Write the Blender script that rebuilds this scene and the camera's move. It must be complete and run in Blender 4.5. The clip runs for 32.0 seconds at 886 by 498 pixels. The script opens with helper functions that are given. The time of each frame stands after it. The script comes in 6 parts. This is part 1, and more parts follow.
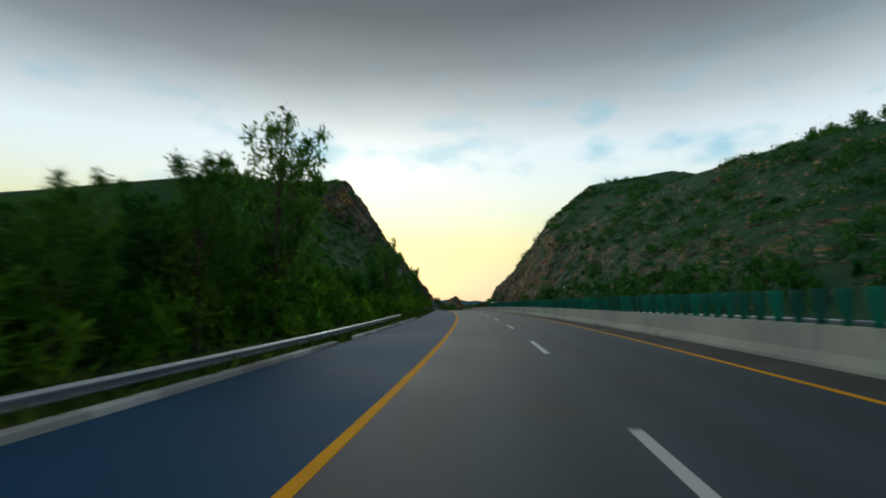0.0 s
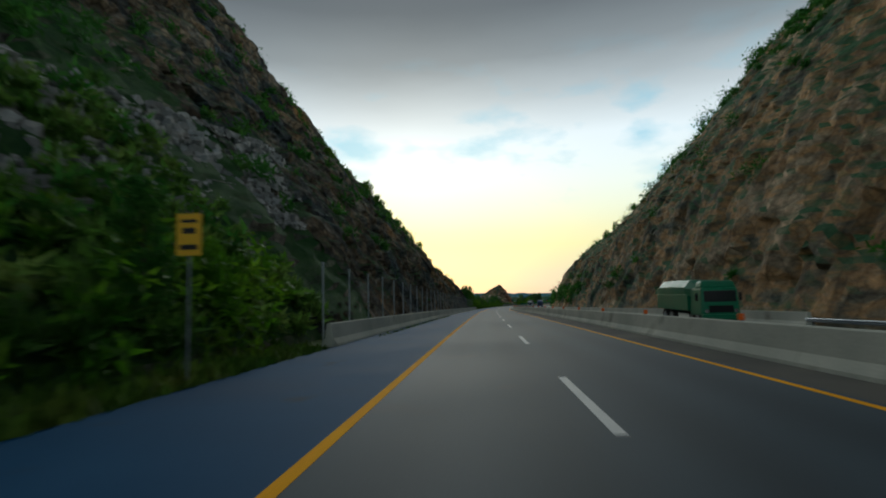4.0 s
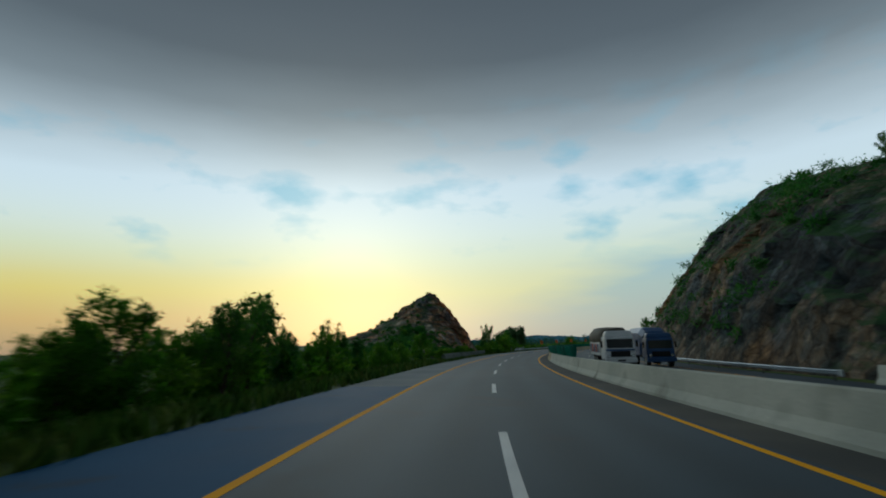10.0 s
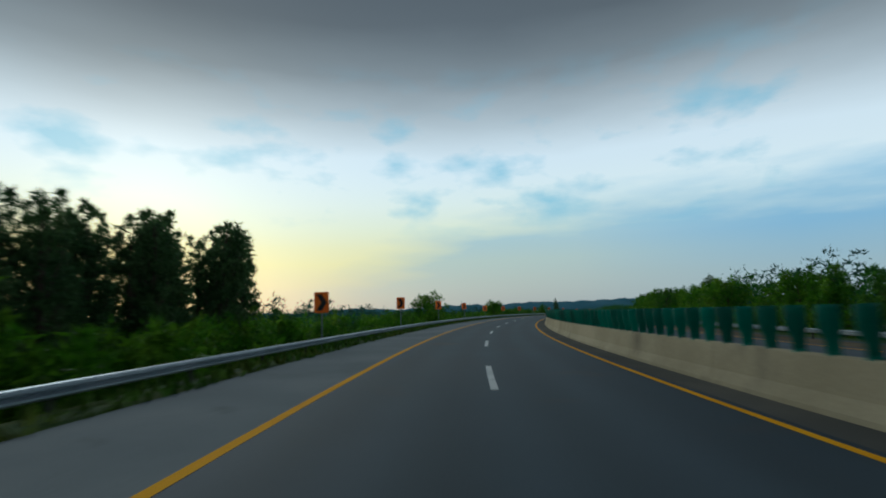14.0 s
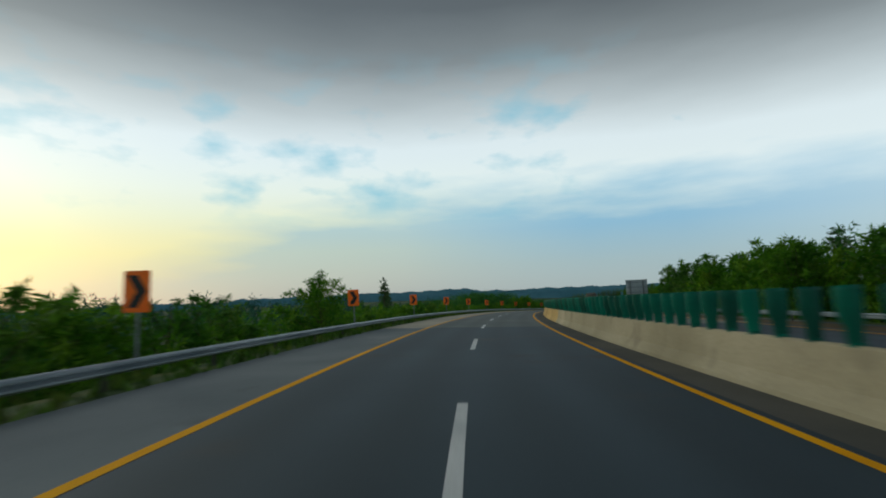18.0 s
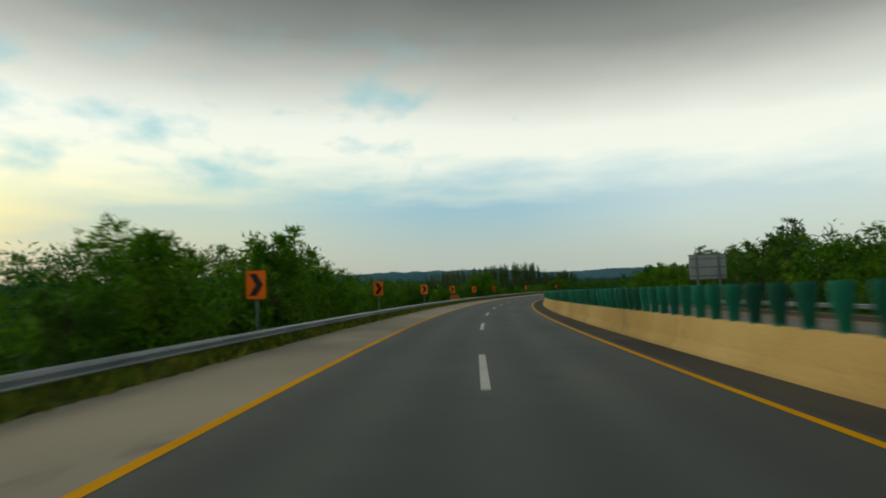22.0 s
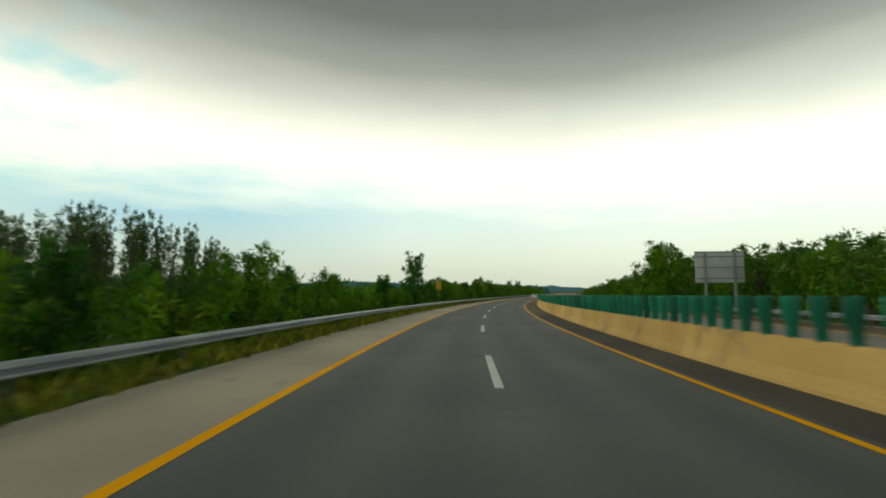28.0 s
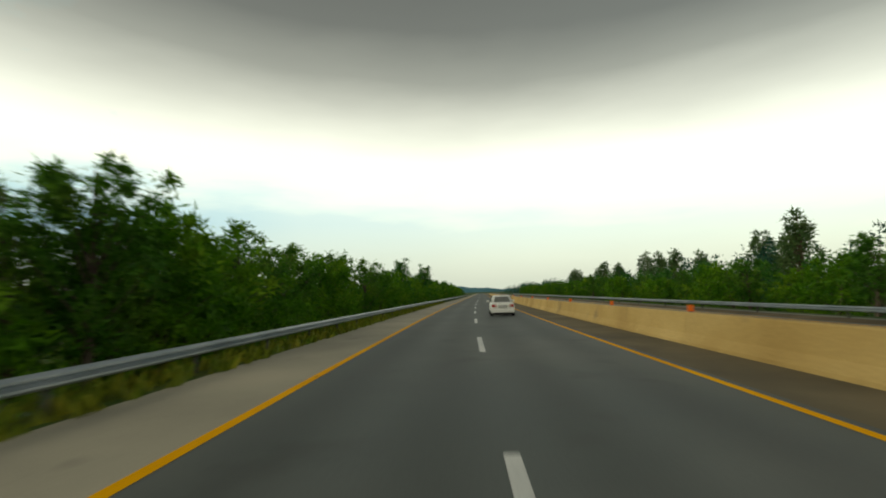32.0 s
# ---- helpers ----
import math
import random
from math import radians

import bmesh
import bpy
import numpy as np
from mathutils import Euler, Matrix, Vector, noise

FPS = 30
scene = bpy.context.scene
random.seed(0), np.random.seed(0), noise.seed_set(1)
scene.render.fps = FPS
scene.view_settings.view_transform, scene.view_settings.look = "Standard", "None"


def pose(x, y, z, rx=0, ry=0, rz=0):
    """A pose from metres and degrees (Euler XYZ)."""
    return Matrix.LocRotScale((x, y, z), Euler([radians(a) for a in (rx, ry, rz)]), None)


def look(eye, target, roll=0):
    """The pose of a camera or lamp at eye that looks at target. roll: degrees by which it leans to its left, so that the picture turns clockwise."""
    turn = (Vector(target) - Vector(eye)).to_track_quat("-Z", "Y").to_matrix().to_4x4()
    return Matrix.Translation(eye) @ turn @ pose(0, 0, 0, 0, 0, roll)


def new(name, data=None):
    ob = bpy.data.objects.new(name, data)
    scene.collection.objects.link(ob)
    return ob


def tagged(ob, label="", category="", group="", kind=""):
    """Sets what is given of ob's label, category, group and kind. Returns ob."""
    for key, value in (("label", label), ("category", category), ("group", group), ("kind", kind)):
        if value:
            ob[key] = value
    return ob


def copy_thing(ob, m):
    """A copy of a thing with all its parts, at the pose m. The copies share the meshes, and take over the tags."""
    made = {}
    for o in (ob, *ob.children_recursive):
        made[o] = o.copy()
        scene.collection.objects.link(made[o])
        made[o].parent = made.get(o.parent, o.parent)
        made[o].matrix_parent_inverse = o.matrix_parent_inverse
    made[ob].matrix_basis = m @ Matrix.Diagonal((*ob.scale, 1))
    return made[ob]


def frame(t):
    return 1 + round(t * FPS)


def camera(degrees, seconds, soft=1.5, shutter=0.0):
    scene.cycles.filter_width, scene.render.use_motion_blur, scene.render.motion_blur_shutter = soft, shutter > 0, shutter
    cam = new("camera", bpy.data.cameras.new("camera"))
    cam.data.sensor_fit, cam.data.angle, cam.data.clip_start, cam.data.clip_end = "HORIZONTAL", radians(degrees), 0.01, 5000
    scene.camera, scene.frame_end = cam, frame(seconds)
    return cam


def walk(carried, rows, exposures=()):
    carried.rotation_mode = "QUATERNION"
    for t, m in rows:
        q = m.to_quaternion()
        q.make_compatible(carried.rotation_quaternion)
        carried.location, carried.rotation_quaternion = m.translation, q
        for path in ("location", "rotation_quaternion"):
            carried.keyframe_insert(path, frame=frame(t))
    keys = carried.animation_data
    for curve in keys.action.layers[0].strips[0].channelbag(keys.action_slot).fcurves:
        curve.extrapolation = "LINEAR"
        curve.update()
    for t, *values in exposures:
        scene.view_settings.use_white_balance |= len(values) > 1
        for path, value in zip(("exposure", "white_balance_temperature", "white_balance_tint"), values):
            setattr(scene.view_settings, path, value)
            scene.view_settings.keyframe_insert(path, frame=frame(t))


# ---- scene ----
# ---------------------------------------------------------------- road line
# The road is drawn along s metres; side is metres to the right of the lane dashes.
STEP = 5.0
CURVE = [19.8, 20.0, 10.1, 3.9, -0.3, -1.2, -1.3, -2.3, -4.9, -10.3, -17.2, -21.2, -24.8, -27.2, -27.3, -26.2, -25.1, -23.6, -21.6, -20.1, -19.6, -21.8, -25.0, -26.2, -27.0, -26.8, -24.7,
         -18.7, -11.3, -7.8, -5.6, -2.9, -0.6, 0, 0, 0, 0, 0, 0, 0, 0]
SAG = [-104.0, -162.9, -101.6, -56.1, 53.1, 91.5, 15.3, 109.4, -122.8, -220.1, -144.4, 83.2, 104.6, 43.3, 34.9, 27.1, 8.2, 3.1, 1.2, 0.5, 0.2]
GRID = -300 + STEP * np.arange(461)
BEND = np.interp(GRID, np.linspace(-20, 1580, 41), np.array(CURVE) * 1e-4)
BEND[GRID < -20] = 0.0012


def summed(a, start):
    out = np.concatenate([[0], np.cumsum((a[1:] + a[:-1]) / 2 * STEP)])
    return out - out[np.searchsorted(GRID, start)]


HEAD = summed(BEND, 0)
SLOPE = summed(np.where((GRID < -20) | (GRID > 1580), 0, np.interp(GRID, np.linspace(-20, 1580, 21), np.array(SAG) * 1e-6)), -20)
MIDH = np.concatenate([[HEAD[0]], (HEAD[1:] + HEAD[:-1]) / 2])
LINE_X = np.concatenate([[0], np.cumsum(-np.sin(MIDH[1:]) * STEP)])
LINE_Y = np.concatenate([[0], np.cumsum(np.cos(MIDH[1:]) * STEP)])
LINE_Z = summed(SLOPE, 0)
LINE_X -= LINE_X[60]
LINE_Y -= LINE_Y[60]
TILT = np.where(GRID < -20, 0.012, 10 * BEND)


def heading(s):
    return np.interp(s, GRID, HEAD)


def at(s, side, up=0.0):
    """World places of points along the road (arrays or numbers)."""
    a = heading(s)
    flat = np.clip(side, -9.0, 20.0)
    crown = np.interp(s, [400, 470, 700, 830, 920, 1050, 1095, 1130], [0.36, 0.0, -0.15, -0.32, -0.40, -0.48, -0.3, 0.0]) * np.clip((np.asarray(side) - 6.5) / 13.0, 0.0, 1.0)   # far carriageway bent to fit the camera's view: falls outwards at first, then banks up
    return np.stack([np.interp(s, GRID, LINE_X) + side * np.cos(a), np.interp(s, GRID, LINE_Y) + side * np.sin(a),
                     np.interp(s, GRID, LINE_Z) + flat * np.interp(s, GRID, TILT) + up - crown], -1)


def spot(s, side, up=0.0, turn=0.0):
    """A pose on the road's plan whose y axis points along the road."""
    p = at(float(s), float(side), up)
    return Matrix.Translation(p) @ Matrix.Rotation(float(heading(s)) + radians(turn), 4, "Z")


# ---------------------------------------------------------------- camera
# seconds, metres along the road, side, and degrees of yaw, pitch and lean against the road
DRIVE = [
    (0, 11.73, -1.72, 6.20, 5.91, 1.17), (1, 48.34, -1.96, 6.12, 6.25, 0.97), (2, 84.15, -1.82, 6.17, 7.26, 1.13),
    (3, 119.85, -1.74, 6.37, 6.75, 1.50), (5.5, 209.57, -1.32, 2.02, 5.74, 1.26), (6, 227.42, -1.25, 2.21, 5.13, 0.57),
    (7, 263.75, -1.13, 2.62, 5.61, 1.11), (8, 299.62, -1.15, 2.08, 6.12, 1.74), (9, 335.93, -0.78, 1.56, 8.74, 2.72),
    (10, 372.40, -0.44, 2.99, 11.62, 0.95), (11, 408.63, -0.37, 3.75, 8.11, 1.09), (12, 444.73, -0.63, 2.20, 1.98, 1.13),
    (13, 480.23, -0.48, 1.40, 7.01, 1.71), (14, 515.68, -0.61, 1.24, 7.54, 0.31), (17, 622.62, 0.01, 1.64, 6.40, 0.85),
    (18, 658.14, 0.22, 2.52, 6.12, 1.10), (19, 693.70, 0.06, 2.37, 6.61, 0.45), (20, 729.76, 0.11, 2.81, 7.03, 1.04),
    (21, 765.83, -0.11, 2.99, 4.92, 0.82), (22, 801.64, -0.25, 2.16, 5.18, 0.92), (23, 837.76, -0.24, 2.17, 5.40, 1.09),
    (24, 873.38, -0.24, 2.10, 5.96, 2.23), (27, 981.07, -0.52, 1.91, 4.50, 1.22), (28, 1017.10, -0.71, 1.19, 5.41, -1.12),
    (29, 1052.91, -0.46, 2.54, 5.59, 0.08), (30, 1088.89, -0.59, 1.73, 5.04, 1.62), (31, 1124.50, -0.40, 1.54, 5.56, 1.97),
    (32, 1160.57, -0.43, 2.21, 5.30, 1.26)]
EYE_HEIGHT = 1.627


def glide(t, column):
    """Cubic interpolation of a column of DRIVE."""
    ts = [r[0] for r in DRIVE]
    vs = [r[column] for r in DRIVE]
    n = len(ts)
    i = min(max(int(np.searchsorted(ts, t, side="right")) - 1, 0), n - 2)

    def tangent(j):
        a, b = max(j - 1, 0), min(j + 1, n - 1)
        return (vs[b] - vs[a]) / (ts[b] - ts[a])
    w = ts[i + 1] - ts[i]
    u = (t - ts[i]) / w
    return ((2 * u**3 - 3 * u**2 + 1) * vs[i] + (u**3 - 2 * u**2 + u) * w * tangent(i)
            + (3 * u**2 - 2 * u**3) * vs[i + 1] + (u**3 - u**2) * w * tangent(i + 1))


def eye(t):
    s, side, yaw, pitch, lean = (glide(t, c) for c in range(1, 6))
    place = at(s, side, EYE_HEIGHT)
    yaw = float(heading(s)) + radians(yaw)
    pitch = math.atan(float(np.interp(s, GRID, SLOPE))) + radians(pitch)
    lean = radians(lean) - float(np.interp(s, GRID, TILT))
    ahead = Vector((-math.sin(yaw) * math.cos(pitch), math.cos(yaw) * math.cos(pitch), math.sin(pitch)))
    right = Vector((math.cos(yaw), math.sin(yaw), 0))
    top = right.cross(ahead)
    r = math.cos(lean) * right - math.sin(lean) * top
    u = math.sin(lean) * right + math.cos(lean) * top
    m = Matrix((r, u, -ahead)).transposed().to_4x4()
    return Matrix.Translation(place) @ m


cam = camera(84.0, 32.0, soft=1.9, shutter=0.2)
times = [0.5 * i for i in range(65)]
EXPOSURES = [(0, -0.4, 5850, 0), (3, -0.25, 5800, 0), (6, -0.5, 6000, 0), (8, -0.48, 6000, 0), (9, -0.38, 5700, -1), (10, -0.68, 5400, -4), (11.3, -0.75, 5100, -5),
             (12.2, -0.25, 5150, -3), (14, -0.55, 5400, -3), (16, -0.5, 5500, -2), (20, -0.38, 6500, -1), (24, -0.12, 7300, -2), (28, 0.12, 7500, -4), (32, 0.12, 7500, -4)]
walk(cam, [(t, eye(t)) for t in times], EXPOSURES)

# ---------------------------------------------------------------- sky and sun
SUN_WAY = 16.0      # degrees to the left of +y at which the sun goes down
SUN_HIGH = 9.0


def make_world():
    w = bpy.data.worlds.new("dusk_sky")
    scene.world = w
    w.use_nodes = True
    nt = w.node_tree
    nt.nodes.clear()
    N, L = nt.nodes.new, nt.links.new

    def math_node(op, a, b=None, clamp=False):
        n = N("ShaderNodeMath")
        n.operation, n.use_clamp = op, clamp
        for i, v in enumerate((a, b)):
            if v is None:
                continue
            if isinstance(v, (int, float)):
                n.inputs[i].default_value = v
            else:
                L(v, n.inputs[i])
        return n.outputs[0]

    def ramp(fac, stops):
        n = N("ShaderNodeValToRGB")
        e = n.color_ramp.elements
        while len(e) < len(stops):
            e.new(0.5)
        for el, (p, c) in zip(e, stops):
            el.position, el.color = p, (*c, 1)
        L(fac, n.inputs[0])
        return n.outputs[0]

    def mix(fac, a, b):
        n = N("ShaderNodeMix")
        n.data_type = "RGBA"
        L(fac, n.inputs[0])
        for sock, v in ((n.inputs[6], a), (n.inputs[7], b)):
            if isinstance(v, tuple):
                sock.default_value = (*v, 1)
            else:
                L(v, sock)
        return n.outputs[2]

    def noise_tex(scale, detail, stretch):
        mp = N("ShaderNodeMapping")
        mp.inputs["Scale"].default_value = stretch
        L(way, mp.inputs[0])
        n = N("ShaderNodeTexNoise")
        n.inputs["Scale"].default_value, n.inputs["Detail"].default_value = scale, detail
        L(mp.outputs[0], n.inputs["Vector"])
        return n.outputs[0]

    way = N("ShaderNodeTexCoord").outputs["Generated"]
    split = N("ShaderNodeSeparateXYZ")
    L(way, split.inputs[0])
    up = split.outputs[2]
    # turn round the horizon: 0.5 looks along +y, more is to the left
    turn = math_node("ADD", math_node("DIVIDE", math_node("ARCTAN2", math_node("MULTIPLY", split.outputs[0], -1.0), split.outputs[1]), 2 * math.pi), 0.5)

    def round_sky(stops):
        """A grey value by degrees to the left of +y."""
        return ramp(turn, [(d / 360 + 0.5, (v, v, v)) for d, v in stops])

    soft_noise = noise_tex(2.6, 5, (1, 1, 4))
    wisps = noise_tex(5.0, 6, (1, 1, 5))
    # overcast dome: bright over the horizon; overhead and eastwards darkened like a lens vignette
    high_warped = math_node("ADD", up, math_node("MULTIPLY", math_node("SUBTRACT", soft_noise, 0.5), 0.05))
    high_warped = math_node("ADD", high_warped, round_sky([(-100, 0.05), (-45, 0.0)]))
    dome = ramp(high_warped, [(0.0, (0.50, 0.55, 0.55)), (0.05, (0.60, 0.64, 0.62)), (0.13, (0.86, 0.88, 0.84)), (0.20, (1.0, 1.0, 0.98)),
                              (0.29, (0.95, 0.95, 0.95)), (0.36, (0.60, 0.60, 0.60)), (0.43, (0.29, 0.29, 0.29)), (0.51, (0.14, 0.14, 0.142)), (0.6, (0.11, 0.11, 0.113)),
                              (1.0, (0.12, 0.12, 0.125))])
    # sunset glow low in the west, deeper towards the sun
    glow = ramp(up, [(0.0, (0.55, 0.44, 0.36)), (0.04, (0.76, 0.60, 0.38)), (0.09, (0.98, 0.80, 0.36)), (0.16, (1.0, 0.92, 0.58)), (0.28, (1.0, 1.0, 0.96))])
    deep = ramp(up, [(0.0, (0.45, 0.24, 0.11)), (0.05, (0.84, 0.42, 0.08)), (0.10, (1.0, 0.68, 0.11)), (0.17, (1.0, 0.88, 0.42)), (0.28, (1.0, 1.0, 0.95))])
    glow = mix(round_sky([(2, 0.0), (20, 0.55), (50, 1.0), (90, 0.3)]), glow, deep)
    glow_up = ramp(up, [(0.0, (0.85, 0.85, 0.85)), (0.12, (1, 1, 1)), (0.20, (0.6, 0.6, 0.6)), (0.3, (0, 0, 0))])
    near_sun = round_sky([(-72, 0.0), (-45, 0.40), (-25, 0.8), (0, 0.97), (45, 1.0), (80, 0.5), (120, 0.0)])
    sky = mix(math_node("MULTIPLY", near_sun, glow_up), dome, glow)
    # blue-grey cloud bank with a slanting upper edge
    edge = math_node("ADD", round_sky([(-150, 0.15), (-127, 0.19), (-95, 0.20), (-75, 0.23), (-57, 0.23), (-37, 0.235), (-20, 0.20), (-10, 0.135), (-3, 0.075), (9, 0.04), (22, 0.0)]),
                     math_node("MULTIPLY", math_node("SUBTRACT", wisps, 0.5), 0.13))
    bank = math_node("MULTIPLY", math_node("SUBTRACT", edge, up), 11.0, True)
    bank = math_node("MULTIPLY", bank, round_sky([(-130, 0.3), (-100, 0.38), (-80, 0.45), (-75, 0.54), (-62, 0.74), (-52, 0.76), (-43, 0.66), (-31, 0.52), (-15, 0.54), (-7, 0.46), (10, 0.32), (30, 0.0)]))
    blue = ramp(up, [(0.0, (0.46, 0.51, 0.52)), (0.05, (0.36, 0.48, 0.56)), (0.12, (0.16, 0.42, 0.68)), (0.26, (0.20, 0.54, 0.75))])
    sky = mix(bank, sky, blue)
    # torn cloud that shows clear blue between
    puffs = noise_tex(7.0, 8, (1, 1, 2.2))
    torn = round_sky([(-95, 0.8), (-72, 0.68), (-56, 0.55), (-44, 0.49), (-22, 0.48), (-12, 0.51), (-2, 0.56), (30, 0.54), (50, 0.60), (80, 0.8)])
    patch = math_node("MULTIPLY", math_node("SUBTRACT", puffs, torn, True), 5.0, True)
    band = ramp(up, [(0.13, (0, 0, 0)), (0.20, (1, 1, 1)), (0.32, (0.9, 0.9, 0.9)), (0.46, (0, 0, 0))])
    patch = math_node("MULTIPLY", patch, band)
    sky = mix(math_node("MULTIPLY", patch, 0.72), sky, (0.20, 0.56, 0.72))
    out = N("ShaderNodeOutputWorld")
    clear = N("ShaderNodeTexSky")
    clear.sky_type, clear.sun_disc = "NISHITA", False
    clear.sun_elevation, clear.sun_rotation = radians(SUN_HIGH), radians(-SUN_WAY)
    bg, bg2, add = N("ShaderNodeBackground"), N("ShaderNodeBackground"), N("ShaderNodeAddShader")
    L(sky, bg.inputs[0])
    bg.inputs[1].default_value = 1.1
    L(clear.outputs[0], bg2.inputs[0])
    bg2.inputs[1].default_value = 0.02
    L(bg.outputs[0], add.inputs[0])
    L(bg2.outputs[0], add.inputs[1])
    L(add.outputs[0], out.inputs[0])


make_world()
sun_data = bpy.data.lights.new("sun", "SUN")
sun_data.energy, sun_data.angle, sun_data.color = 0.8, radians(20), (1.0, 0.94, 0.85)
sun = new("sun", sun_data)
sun.matrix_world = look((0, 0, 50), (math.sin(radians(SUN_WAY)), -math.cos(radians(SUN_WAY)), 50 - math.tan(radians(28))))

# ---------------------------------------------------------------- materials
def material(name, colors, rough=0.8, metal=0.0, scale=1.0, fine=12.0, bump=0.2, depth=0.01, spots=None, stretch=(1, 1, 1), vary="", spec=0.3, swing=0.35):
    """A procedural surface: three tones over a broad noise, fine grain, relief, and tone changes per object or per island."""
    m = bpy.data.materials.new(name)
    m.use_nodes = True
    nt = m.node_tree
    N, L = nt.nodes.new, nt.links.new
    b = nt.nodes["Principled BSDF"]
    b.inputs["Metallic"].default_value = metal
    b.inputs["Specular IOR Level"].default_value = spec
    co = N("ShaderNodeTexCoord")
    mp = N("ShaderNodeMapping")
    mp.inputs["Scale"].default_value = stretch
    geo = N("ShaderNodeNewGeometry")
    L(geo.outputs["Position"], mp.inputs[0])

    def tex(sc, detail):
        n = N("ShaderNodeTexNoise")
        n.inputs["Scale"].default_value, n.inputs["Detail"].default_value = sc, detail
        L(mp.outputs[0], n.inputs["Vector"])
        return n.outputs[0]
    broad, grain = tex(scale, 4), tex(fine, 3)
    r = N("ShaderNodeValToRGB")
    e = r.color_ramp.elements
    while len(e) < len(colors):
        e.new(0.5)
    for i, (el, c) in enumerate(zip(e, colors)):
        el.position, el.color = 0.3 + 0.4 * i / max(len(colors) - 1, 1), (*c, 1)
    L(broad, r.inputs[0])
    g = N("ShaderNodeMapRange")
    g.inputs["To Min"].default_value, g.inputs["To Max"].default_value = 0.72, 1.28
    L(grain, g.inputs[0])
    tint = g.outputs[0]
    if vary:
        src = N("ShaderNodeObjectInfo").outputs["Random"] if vary == "object" else geo.outputs["Random Per Island"]
        v = N("ShaderNodeMapRange")
        v.inputs["To Min"].default_value, v.inputs["To Max"].default_value = 1 - swing, 1 + swing
        L(src, v.inputs[0])
        mul = N("ShaderNodeMath")
        mul.operation = "MULTIPLY"
        L(tint, mul.inputs[0])
        L(v.outputs[0], mul.inputs[1])
        tint = mul.outputs[0]
    mx = N("ShaderNodeVectorMath")
    mx.operation = "SCALE"
    L(r.outputs[0], mx.inputs[0])
    L(tint, mx.inputs["Scale"])
    col = mx.outputs[0]
    if spots:
        sc, lo, hi, c = spots
        sm = N("ShaderNodeMapRange")
        sm.inputs["From Min"].default_value, sm.inputs["From Max"].default_value = lo, hi
        L(tex(sc, 5), sm.inputs[0])
        k = N("ShaderNodeMix")
        k.data_type = "RGBA"
        L(sm.outputs[0], k.inputs[0])
        L(col, k.inputs[6])
        k.inputs[7].default_value = (*c, 1)
        col = k.outputs[2]
    L(col, b.inputs["Base Color"])
    rr = N("ShaderNodeMapRange")
    rr.inputs["To Min"].default_value, rr.inputs["To Max"].default_value = max(rough - 0.12, 0.02), min(rough + 0.12, 1)
    L(broad, rr.inputs[0])
    L(rr.outputs[0], b.inputs["Roughness"])
    if bump:
        bp = N("ShaderNodeBump")
        bp.inputs["Strength"].default_value, bp.inputs["Distance"].default_value = bump, depth
        L(grain, bp.inputs["Height"])
        L(bp.outputs[0], b.inputs["Normal"])
    return m


